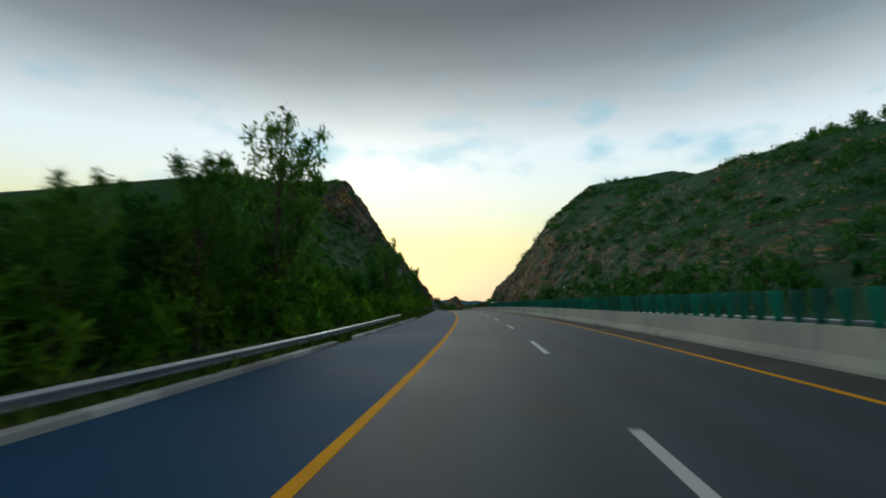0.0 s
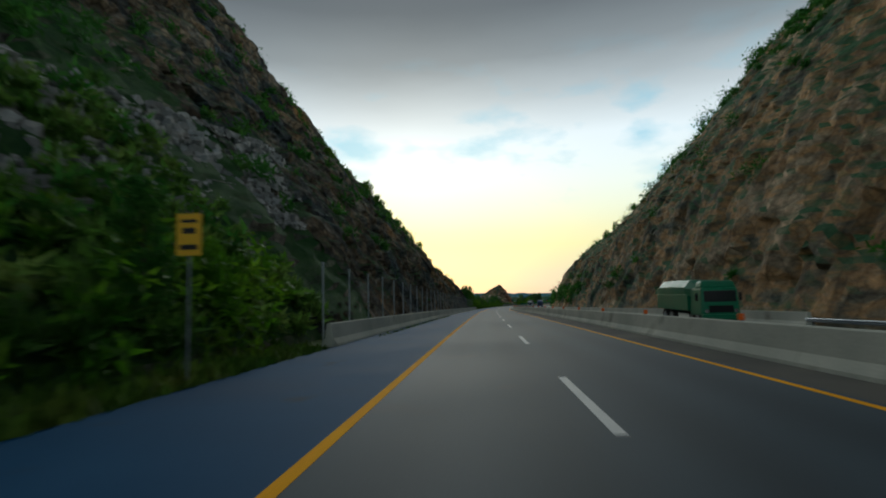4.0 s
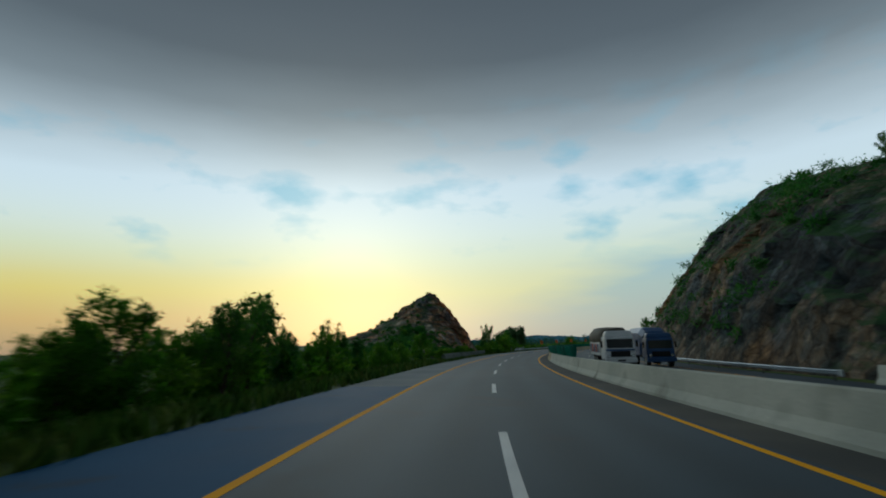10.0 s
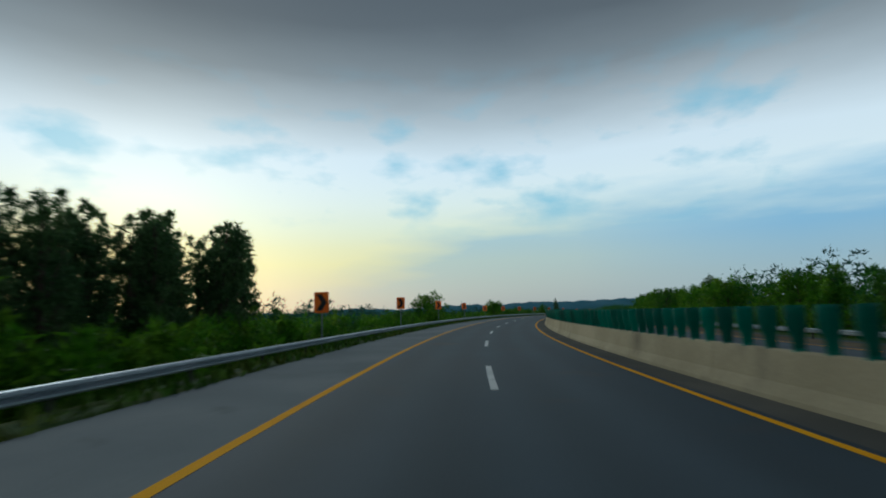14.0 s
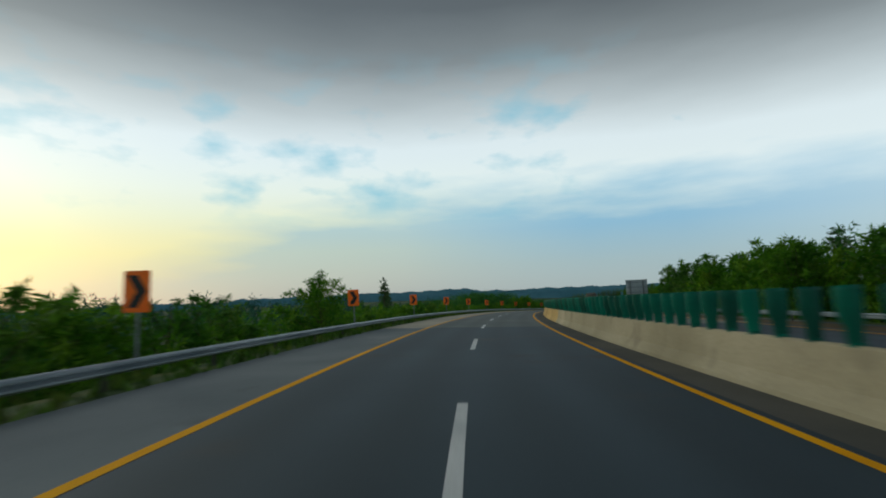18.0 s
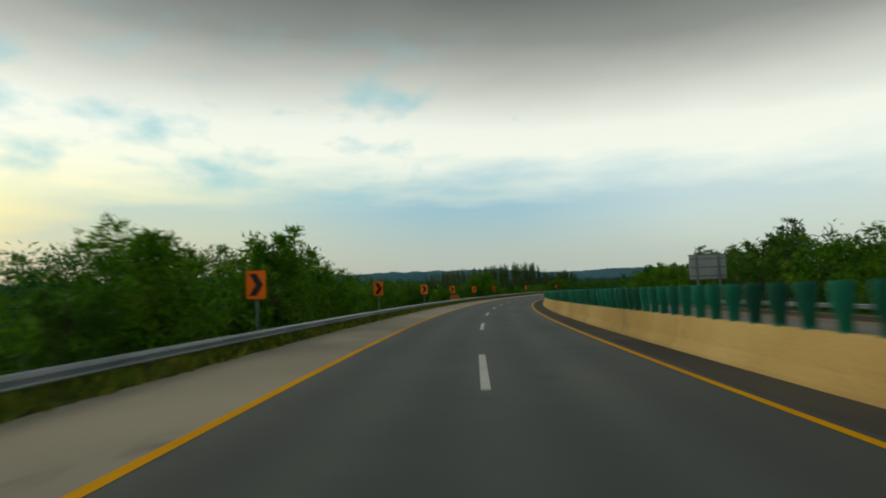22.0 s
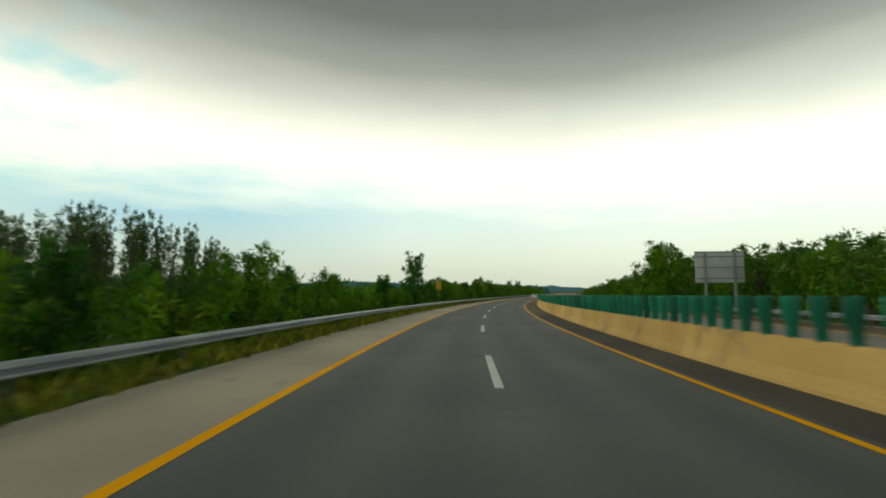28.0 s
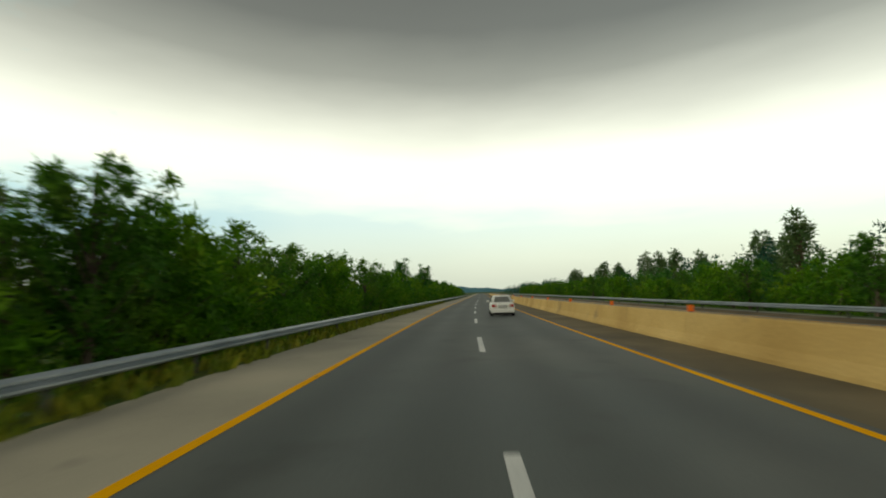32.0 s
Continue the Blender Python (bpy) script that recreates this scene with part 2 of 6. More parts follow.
def rock_material(name, tones, green, cover, harsh=1.0, beds_scale=(1, 1, 3.2), beds_turn=(0.5, 0.35, 0), stain=(0.5, 0.5, 0.5), stained=0.0, ochre=(0.3, 0.17, 0.07), rusty=0.0):
    """Jointed rock in beds, with dark seepage stains, rusty patches and scrub where the ground is not too steep."""
    m = bpy.data.materials.new(name)
    m.use_nodes = True
    nt = m.node_tree
    N, L = nt.nodes.new, nt.links.new
    b = nt.nodes["Principled BSDF"]
    b.inputs["Roughness"].default_value = 0.92
    b.inputs["Specular IOR Level"].default_value = 0.2
    geo = N("ShaderNodeNewGeometry")

    def placed(stretch, turn=(0, 0, 0)):
        mp = N("ShaderNodeMapping")
        mp.inputs["Scale"].default_value, mp.inputs["Rotation"].default_value = stretch, turn
        L(geo.outputs["Position"], mp.inputs[0])
        return mp.outputs[0]

    def tex(sc, detail, stretch, turn=(0, 0, 0), rough=0.6):
        n = N("ShaderNodeTexNoise")
        n.inputs["Scale"].default_value, n.inputs["Detail"].default_value, n.inputs["Roughness"].default_value = sc, detail, rough
        L(placed(stretch, turn), n.inputs["Vector"])
        return n.outputs[0]

    def calc(op, a, b, c=None):
        n = N("ShaderNodeMath")
        n.operation = op
        for i, v in enumerate((a, b, c)):
            if isinstance(v, (int, float)):
                n.inputs[i].default_value = v
            elif v is not None:
                L(v, n.inputs[i])
        return n.outputs[0]

    def span(v, lo, hi, to_lo=0.0, to_hi=1.0):
        n = N("ShaderNodeMapRange")
        n.inputs["From Min"].default_value, n.inputs["From Max"].default_value = lo, hi
        n.inputs["To Min"].default_value, n.inputs["To Max"].default_value = to_lo, to_hi
        L(v, n.inputs[0])
        return n.outputs[0]

    def blend(fac, a, b):
        n = N("ShaderNodeMix")
        n.data_type = "RGBA"
        L(fac, n.inputs[0])
        for sock, v in ((n.inputs[6], a), (n.inputs[7], b)):
            if isinstance(v, tuple):
                sock.default_value = (*v, 1)
            else:
                L(v, sock)
        return n.outputs[2]
    beds = tex(0.35, 6, beds_scale, beds_turn)
    broad = tex(0.06, 4, (1, 1, 0.7))
    fine = tex(1.3, 9, (1, 1, 1.3), (0.3, 0.2, 0), 0.74)
    r = N("ShaderNodeValToRGB")
    e = r.color_ramp.elements
    while len(e) < len(tones):
        e.new(0.5)
    for i, (el, c) in enumerate(zip(e, tones)):
        el.position, el.color = 0.39 + 0.22 * i / (len(tones) - 1), (*c, 1)
    L(calc("MULTIPLY_ADD", beds, 0.55, calc("MULTIPLY", broad, 0.45)), r.inputs[0])
    tone = span(fine, 0.3, 0.7, 1 - 0.7 * harsh, 1 + 0.9 * harsh)
    # joints and blocks: block tones and dark joints painted to look like faceted relief
    for size, lo, hi in ((0.22, 0.6, 1.45), (0.75, 0.6, 1.4)):
        warp = N("ShaderNodeVectorMath")
        warp.operation = "MULTIPLY_ADD"
        src = placed((1, 1, 0.75), (0.25, 0.2, 0.2))
        nz = N("ShaderNodeTexNoise")
        nz.inputs["Scale"].default_value, nz.inputs["Detail"].default_value = size * 2.5, 3
        L(src, nz.inputs["Vector"])
        L(nz.outputs["Color"], warp.inputs[0])
        warp.inputs[1].default_value = (0.55 / size * 0.5,) * 3
        L(src, warp.inputs[2])
        vo = N("ShaderNodeTexVoronoi")
        vo.inputs["Scale"].default_value = size
        L(warp.outputs[0], vo.inputs["Vector"])
        sep = N("ShaderNodeSeparateColor")
        L(vo.outputs["Color"], sep.inputs[0])
        tone = calc("MULTIPLY", tone, span(sep.outputs[0], 0, 1, 1 + (lo - 1) * harsh, 1 + (hi - 1) * harsh))
        ed = N("ShaderNodeTexVoronoi")
        ed.feature = "DISTANCE_TO_EDGE"
        ed.inputs["Scale"].default_value = size
        L(warp.outputs[0], ed.inputs["Vector"])
        tone = calc("MULTIPLY", tone, span(ed.outputs["Distance"], 0.0, 0.09, 1 - 0.5 * harsh, 1.0))
    rock = r.outputs[0]
    if rusty:
        rock = blend(span(tex(0.045, 5, (1, 1, 1.2), (0.2, 0.3, 0.4)), 0.66 - 0.16 * rusty, 0.76 - 0.16 * rusty), rock, ochre)
    if stained:
        rock = blend(span(tex(0.09, 6, (1, 1, 0.28), (0.12, 0.1, 0)), 0.62 - 0.14 * stained, 0.70 - 0.14 * stained, 0.0, 0.85), rock, stain)
    sc = N("ShaderNodeVectorMath")
    sc.operation = "SCALE"
    L(rock, sc.inputs[0])
    L(tone, sc.inputs["Scale"])
    # scrub
    sp = N("ShaderNodeSeparateXYZ")
    L(geo.outputs["Normal"], sp.inputs[0])
    veg = calc("MULTIPLY_ADD", sp.outputs[2], 0.9, tex(0.16, 6, (1, 1, 1), rough=0.65))
    gr = N("ShaderNodeValToRGB")
    gr.color_ramp.elements[0].position, gr.color_ramp.elements[0].color = 0.3, (*green[0], 1)
    gr.color_ramp.elements[1].position, gr.color_ramp.elements[1].color = 0.7, (*green[1], 1)
    L(tex(0.9, 6, (1, 1, 1)), gr.inputs[0])
    L(blend(span(veg, cover - 0.1, cover + 0.18), sc.outputs[0], gr.outputs[0]), b.inputs["Base Color"])
    bp = N("ShaderNodeBump")
    bp.inputs["Strength"].default_value, bp.inputs["Distance"].default_value = 0.9, 0.5
    L(fine, bp.inputs["Height"])
    L(bp.outputs[0], b.inputs["Normal"])
    return m


ASPHALT = material("asphalt", [(0.022, 0.038, 0.052), (0.035, 0.054, 0.070), (0.056, 0.078, 0.096)], 0.7, spec=0.25, scale=0.10, fine=40, bump=0.25, depth=0.004,
                   spots=(0.35, 0.60, 0.72, (0.048, 0.05, 0.052)), stretch=(1, 1, 1))
# Copy of the asphalt, brightened in its colour for the lighter later drive.
ASPHALT_PALE = material("pale_asphalt", [(0.068, 0.081, 0.080), (0.090, 0.102, 0.098), (0.128, 0.137, 0.128)], 0.7, spec=0.25, scale=0.16, fine=40, bump=0.25, depth=0.004,
                        spots=(0.7, 0.60, 0.80, (0.064, 0.070, 0.066)))


def add_wheel_tracks(m):
    """Slightly darker polished tracks along the lanes, broken up lengthwise."""
    nt = m.node_tree
    N, L = nt.nodes.new, nt.links.new
    b = nt.nodes["Principled BSDF"]
    src = b.inputs["Base Color"].links[0].from_socket
    at_side = N("ShaderNodeAttribute")
    at_side.attribute_name = "side"
    ph = N("ShaderNodeMath")
    ph.operation = "MULTIPLY_ADD"
    ph.inputs[1].default_value, ph.inputs[2].default_value = 2 * math.pi / 1.8, 2 * math.pi * 2.6 / 1.8
    L(at_side.outputs["Fac"], ph.inputs[0])
    cs = N("ShaderNodeMath")
    cs.operation = "COSINE"
    L(ph.outputs[0], cs.inputs[0])
    geo = N("ShaderNodeNewGeometry")
    nz = N("ShaderNodeTexNoise")
    nz.inputs["Scale"].default_value, nz.inputs["Detail"].default_value = 0.22, 5
    L(geo.outputs["Position"], nz.inputs["Vector"])
    k = N("ShaderNodeMath")
    k.operation = "MULTIPLY"
    L(cs.outputs[0], k.inputs[0])
    L(nz.outputs[0], k.inputs[1])
    f = N("ShaderNodeMath")
    f.operation = "MULTIPLY_ADD"
    f.inputs[1].default_value, f.inputs[2].default_value = -0.24, 1.0
    L(k.outputs[0], f.inputs[0])
    sc = N("ShaderNodeVectorMath")
    sc.operation = "SCALE"
    L(src, sc.inputs[0])
    L(f.outputs[0], sc.inputs["Scale"])
    L(sc.outputs[0], b.inputs["Base Color"])


add_wheel_tracks(ASPHALT)
add_wheel_tracks(ASPHALT_PALE)
# Blue of the mirrored sky is painted into this shoulder's base colour.
SHOULDER_DARK = material("sky_tinted_asphalt", [(0.007, 0.052, 0.125), (0.011, 0.068, 0.155), (0.020, 0.086, 0.182)], 0.75, spec=0.1, scale=0.2, fine=45, bump=0.25, depth=0.004,
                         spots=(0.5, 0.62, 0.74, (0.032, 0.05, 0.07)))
# The beige also carries the later drive's warm colour cast.
SHOULDER_PALE = material("pale_beige_asphalt", [(0.34, 0.312, 0.248), (0.42, 0.382, 0.300), (0.50, 0.446, 0.345)], 0.9, spec=0.1, scale=0.25, fine=45, bump=0.25, depth=0.004,
                         spots=(0.9, 0.64, 0.80, (0.24, 0.22, 0.18)))
# The bluish wet-looking sheen is painted in as a lighter base colour.
SHOULDER_GREY = material("sheen_grey_asphalt", [(0.150, 0.172, 0.182), (0.195, 0.218, 0.225), (0.245, 0.265, 0.265)], 0.85, spec=0.1, scale=0.25, fine=45, bump=0.25, depth=0.004,
                         spots=(0.9, 0.64, 0.80, (0.12, 0.13, 0.135)))
SHOULDER_INNER = material("dusty_inner_shoulder", [(0.075, 0.076, 0.072), (0.100, 0.098, 0.088), (0.135, 0.128, 0.110)], 0.9, spec=0.1, scale=0.3, fine=45, bump=0.2, depth=0.004)
SHOULDER_SANDY = material("sandy_inner_shoulder", [(0.115, 0.100, 0.072), (0.165, 0.138, 0.092), (0.225, 0.185, 0.120)], 0.9, spec=0.1, scale=0.35, fine=45, bump=0.2, depth=0.004)
ROAD_FAR = material("pale_far_asphalt", [(0.17, 0.172, 0.158), (0.215, 0.215, 0.195), (0.265, 0.26, 0.23)], 0.85, spec=0.15, scale=0.2, fine=45, bump=0.2, depth=0.004)
SHOULDER_FAR = material("brown_dusty_far_shoulder", [(0.075, 0.058, 0.036), (0.125, 0.094, 0.056), (0.19, 0.145, 0.088)], 0.9, spec=0.1, scale=0.3, fine=45, bump=0.2, depth=0.004)
SEAM = material("dark_joint_tar", [(0.028, 0.027, 0.024), (0.050, 0.047, 0.040), (0.075, 0.068, 0.055)], 0.85, spec=0.1, scale=1.2, fine=30, bump=0.3, depth=0.004)
YELLOW = material("yellow_road_paint", [(0.82, 0.37, 0.004), (0.92, 0.43, 0.006), (0.96, 0.48, 0.010)], 0.8, spec=0.05, scale=0.5, fine=30, bump=0.1, depth=0.002,
                  spots=(1.4, 0.66, 0.78, (0.14, 0.11, 0.07)))
WHITE_PAINT = material("white_road_paint", [(0.52, 0.53, 0.52), (0.62, 0.62, 0.60), (0.70, 0.70, 0.68)], 0.6, scale=0.8, fine=30, bump=0.1, depth=0.002,
                       spots=(2.0, 0.66, 0.78, (0.2, 0.2, 0.2)))
# One wall's concrete in three tints; the camera's colour cast is put into them.
CONCRETE = material("warm_cast_concrete", [(0.437, 0.29, 0.108), (0.53, 0.364, 0.143), (0.613, 0.438, 0.187)], 0.95, spec=0.1, swing=0.07, scale=0.28, fine=18, bump=0.3, depth=0.01,
                    spots=(0.55, 0.60, 0.78, (0.22, 0.185, 0.125)), vary="object")
CONCRETE_MID = material("grey_beige_cast_concrete", [(0.33, 0.285, 0.185), (0.41, 0.355, 0.235), (0.49, 0.425, 0.29)], 0.95, spec=0.1, swing=0.07, scale=0.28, fine=18, bump=0.3, depth=0.01,
                        spots=(0.55, 0.60, 0.78, (0.19, 0.17, 0.125)), vary="object")
CONCRETE_GREY = material("grey_concrete", [(0.36, 0.375, 0.325), (0.46, 0.47, 0.405), (0.54, 0.545, 0.47)], 0.95, spec=0.1, scale=0.3, fine=18, bump=0.3, depth=0.01,
                         spots=(0.6, 0.58, 0.76, (0.22, 0.225, 0.185)))
CONCRETE_OLD = material("mossy_old_concrete", [(0.10, 0.125, 0.105), (0.15, 0.175, 0.155), (0.21, 0.23, 0.205)], 0.95, spec=0.1, scale=0.35, fine=14, bump=0.4, depth=0.015,
                        spots=(0.7, 0.55, 0.70, (0.045, 0.075, 0.035)))
KERB_MAT = material("pale_kerb_concrete", [(0.40, 0.40, 0.38), (0.50, 0.50, 0.47), (0.56, 0.56, 0.53)], 0.9, scale=0.7, fine=22, bump=0.3, depth=0.01, vary="object")
STEEL = material("galvanised_steel", [(0.24, 0.29, 0.33), (0.32, 0.37, 0.41), (0.42, 0.46, 0.50)], 0.42, 0.55, scale=0.6, fine=30, bump=0.05, depth=0.003,
                 spots=(1.2, 0.66, 0.8, (0.26, 0.25, 0.23)))
POST_STEEL = material("dull_steel", [(0.16, 0.19, 0.20), (0.22, 0.25, 0.26)], 0.6, 0.3, scale=1.5, fine=30, bump=0.05, depth=0.003)
PANEL_GREEN = material("green_plastic", [(0.002, 0.10, 0.064), (0.003, 0.13, 0.080), (0.006, 0.165, 0.098)], 0.5, scale=1.2, fine=20, bump=0.05, depth=0.003, vary="object")
PANEL_GREEN_FAR = material("green_plastic_rows", [(0.002, 0.10, 0.064), (0.003, 0.13, 0.080), (0.006, 0.165, 0.098)], 0.5, scale=1.2, fine=20, bump=0.05, depth=0.003, vary="island")
SIGN_ORANGE = material("orange_reflective_sheet", [(0.98, 0.165, 0.004), (1.0, 0.20, 0.007)], 0.5, scale=2, fine=40, bump=0.03, depth=0.002)
SIGN_YELLOW = material("yellow_reflective_sheet", [(0.75, 0.42, 0.02), (0.8, 0.47, 0.025)], 0.5, scale=2, fine=40, bump=0.03, depth=0.002)
SIGN_BLACK = material("black_sheet", [(0.012, 0.014, 0.016), (0.02, 0.022, 0.024)], 0.5, scale=3, fine=40, bump=0.03, depth=0.002)
SIGN_BACK = material("bare_aluminium_board", [(0.30, 0.36, 0.40), (0.40, 0.45, 0.48)], 0.5, 0.4, scale=0.8, fine=20, bump=0.05, depth=0.003)
GROUND_MAT = material("dry_grass_and_soil", [(0.018, 0.052, 0.008), (0.038, 0.076, 0.012), (0.080, 0.098, 0.024)], 0.95, scale=0.35, fine=6, bump=0.8, depth=0.1, spec=0.2)
VERGE_MAT = material("grassy_verge", [(0.022, 0.060, 0.006), (0.050, 0.092, 0.010), (0.105, 0.120, 0.022)], 0.95, scale=0.8, fine=9, bump=0.9, depth=0.06, spec=0.2)
GRASS = material("verge_grass_blades", [(0.035, 0.10, 0.008), (0.075, 0.15, 0.014), (0.15, 0.18, 0.03)], 0.8, scale=0.5, fine=8, bump=0, vary="island", spec=0.2)
GRASS_DRY = material("dry_verge_grass_blades", [(0.07, 0.13, 0.008), (0.15, 0.18, 0.012), (0.25, 0.23, 0.026)], 0.8, scale=1.6, fine=8, bump=0, vary="island", spec=0.2)
BARK = material("grey_brown_bark", [(0.07, 0.055, 0.04), (0.12, 0.095, 0.07)], 0.95, scale=2, fine=14, bump=0.6, depth=0.03, stretch=(1, 1, 0.3))
# Air haze over the ridges is painted as blue in the base colour.
FAR_HILL = material("haze_blue_far_ridge", [(0.070, 0.175, 0.225), (0.085, 0.200, 0.255), (0.105, 0.225, 0.28)], 1.0, scale=0.01, fine=0.3, bump=0, spec=0.0)


def leaf_material(name, dark, mid, light):
    m = material(name, [dark, mid, light], 0.6, scale=0.5, fine=5, bump=0, vary="island", spec=0.25)
    b = m.node_tree.nodes["Principled BSDF"]
    b.inputs["Transmission Weight"].default_value = 0.0
    tr = m.node_tree.nodes.new("ShaderNodeBsdfTranslucent")
    mixer = m.node_tree.nodes.new("ShaderNodeMixShader")
    mixer.inputs[0].default_value = 0.45
    src = b.inputs["Base Color"].links[0].from_socket
    m.node_tree.links.new(src, tr.inputs[0])
    m.node_tree.links.new(b.outputs[0], mixer.inputs[1])
    m.node_tree.links.new(tr.outputs[0], mixer.inputs[2])
    m.node_tree.links.new(mixer.outputs[0], m.node_tree.nodes["Material Output"].inputs[0])
    return m


FENCE_STEEL = material("pale_fence_steel", [(0.27, 0.32, 0.34), (0.36, 0.40, 0.42)], 0.6, 0.1, scale=1.5, fine=30, bump=0.05, depth=0.003)
# Darker than the other steel, so the posts hardly show under the beam.
RAIL_POST = material("darkened_post_steel", [(0.05, 0.055, 0.05), (0.085, 0.085, 0.075)], 0.9, 0.0, scale=1.5, fine=30, bump=0.05, depth=0.003, spec=0.1)
LEAF_BUSH = leaf_material("mid_green_leaves", (0.036, 0.130, 0.004), (0.088, 0.230, 0.008), (0.190, 0.330, 0.020))
LEAF_WEED = leaf_material("olive_weeds", (0.050, 0.14, 0.016), (0.105, 0.22, 0.034), (0.21, 0.30, 0.07))
LEAF_DARK = leaf_material("dark_green_leaves", (0.020, 0.098, 0.014), (0.044, 0.160, 0.022), (0.100, 0.225, 0.034))
LEAF_POPLAR = leaf_material("grey_green_leaves", (0.048, 0.105, 0.036), (0.082, 0.155, 0.052), (0.130, 0.205, 0.072))
LEAF_GUM = leaf_material("olive_green_leaves", (0.032, 0.115, 0.010), (0.070, 0.190, 0.016), (0.145, 0.265, 0.03))
# Distance haze is mixed into the base colour of these leaves.
LEAF_HAZED = leaf_material("haze_tinted_leaves", (0.018, 0.075, 0.05), (0.03, 0.10, 0.066), (0.045, 0.125, 0.08))
ROCK_L = rock_material("brown_cut_rock", [(0.03, 0.041, 0.041), (0.081, 0.084, 0.07), (0.169, 0.124, 0.076), (0.108, 0.105, 0.089), (0.324, 0.257, 0.176)], ((0.016, 0.062, 0.016), (0.046, 0.112, 0.028)), 1.16,
                       beds_scale=(1, 1, 0.7), beds_turn=(0.15, 0.25, 0), stain=(0.036, 0.056, 0.067), stained=0.7, ochre=(0.24, 0.135, 0.05), rusty=0.8)
# The slope's hazy teal is put into its scrub green.
ROCK_R = rock_material("tan_cut_slope", [(0.066, 0.080, 0.066), (0.19, 0.168, 0.115), (0.42, 0.25, 0.110), (0.27, 0.22, 0.145), (0.52, 0.39, 0.25)], ((0.018, 0.080, 0.034), (0.060, 0.150, 0.060)), 0.98, 0.55,
                       beds_scale=(1, 0.45, 1.6), beds_turn=(0.55, 0.1, 0), stain=(0.036, 0.072, 0.062), stained=0.6, ochre=(0.34, 0.16, 0.05), rusty=0.45)
ROCK_K = rock_material("rusty_knoll_rock", [(0.045, 0.063, 0.069), (0.158, 0.15, 0.129), (0.375, 0.195, 0.083), (0.195, 0.195, 0.177), (0.51, 0.405, 0.285)], ((0.022, 0.065, 0.016), (0.05, 0.105, 0.028)), 1.27, 1.15,
                       beds_scale=(1, 1, 0.6), beds_turn=(0.1, 0.3, 0), stain=(0.09, 0.112, 0.115), stained=0.5, ochre=(0.36, 0.12, 0.03), rusty=0.75)
GRASSY_L = rock_material("grassy_rubble_slope", [(0.08, 0.085, 0.075), (0.16, 0.16, 0.13), (0.24, 0.21, 0.16), (0.32, 0.30, 0.27)], ((0.016, 0.066, 0.018), (0.060, 0.130, 0.036)), 0.76)
WHITE_CAR = material("white_car_paint", [(0.66, 0.66, 0.64), (0.72, 0.72, 0.70)], 0.28, scale=1, fine=20, bump=0)
DARK_GLASS = material("dark_car_glass", [(0.02, 0.025, 0.028), (0.03, 0.035, 0.04)], 0.08, scale=1, fine=10, bump=0, spec=0.8)
# Pale base colour stands in for the sky mirrored in the rear window.
PALE_GLASS = material("painted_reflection_car_glass", [(0.26, 0.27, 0.26), (0.33, 0.34, 0.33)], 0.12, scale=1, fine=10, bump=0, spec=0.8)
RUBBER = material("black_rubber", [(0.012, 0.012, 0.013), (0.02, 0.02, 0.02)], 0.85, scale=5, fine=40, bump=0.2, depth=0.004)
RED_LAMP = material("red_lamp_plastic", [(0.35, 0.012, 0.01), (0.42, 0.02, 0.015)], 0.25, scale=5, fine=40, bump=0)
CHROME = material("chrome_trim", [(0.55, 0.55, 0.56), (0.65, 0.65, 0.66)], 0.2, 0.95, scale=5, fine=40, bump=0)
TARP = material("brown_tarpaulin", [(0.065, 0.062, 0.05), (0.10, 0.092, 0.07), (0.13, 0.115, 0.09)], 0.8, scale=0.8, fine=9, bump=0.6, depth=0.05)
TRUCK_GREEN = material("green_truck_paint", [(0.015, 0.16, 0.075), (0.02, 0.2, 0.095)], 0.45, scale=1, fine=20, bump=0.05)
TRUCK_BLUE = material("blue_truck_paint", [(0.02, 0.06, 0.16), (0.03, 0.085, 0.21)], 0.45, scale=1, fine=20, bump=0.05)
TRUCK_WHITE = material("white_truck_paint", [(0.55, 0.57, 0.57), (0.65, 0.66, 0.66)], 0.4, scale=1, fine=20, bump=0.05)
TRUCK_RED = material("red_truck_paint", [(0.28, 0.03, 0.02), (0.34, 0.045, 0.03)], 0.45, scale=1, fine=20, bump=0.05)
ORANGE_MARK = material("orange_plastic", [(0.75, 0.13, 0.012), (0.82, 0.17, 0.02)], 0.45, scale=4, fine=30, bump=0)


# ---------------------------------------------------------------- mesh helpers
def mesh_of(name, verts, faces, mat, smooth=False):
    me = bpy.data.meshes.new(name)
    me.from_pydata([tuple(map(float, v)) for v in verts], [], faces)
    me.materials.append(mat)
    if smooth:
        me.polygons.foreach_set("use_smooth", [True] * len(me.polygons))
    me.update()
    return me


def part(name, bm, mat, parent=None, label="", smooth=False):
    """Link a bmesh (or a mesh) as one object, under a thing or a part."""
    if isinstance(bm, bmesh.types.BMesh):
        me = bpy.data.meshes.new(name)
        bm.to_mesh(me)
        bm.free()
        me.materials.append(mat)
        if smooth:
            me.polygons.foreach_set("use_smooth", [True] * len(me.polygons))
    else:
        me = bm
    ob = new(name, me)
    ob.parent = parent
    if label:
        tagged(ob, label)
    return ob


def thing(name, label, category, group="", kind="", m=None):
    ob = new(name)
    ob.empty_display_size = 0.3
    tagged(ob, label, category, group, kind)
    if m is not None:
        ob.matrix_basis = m
    return ob


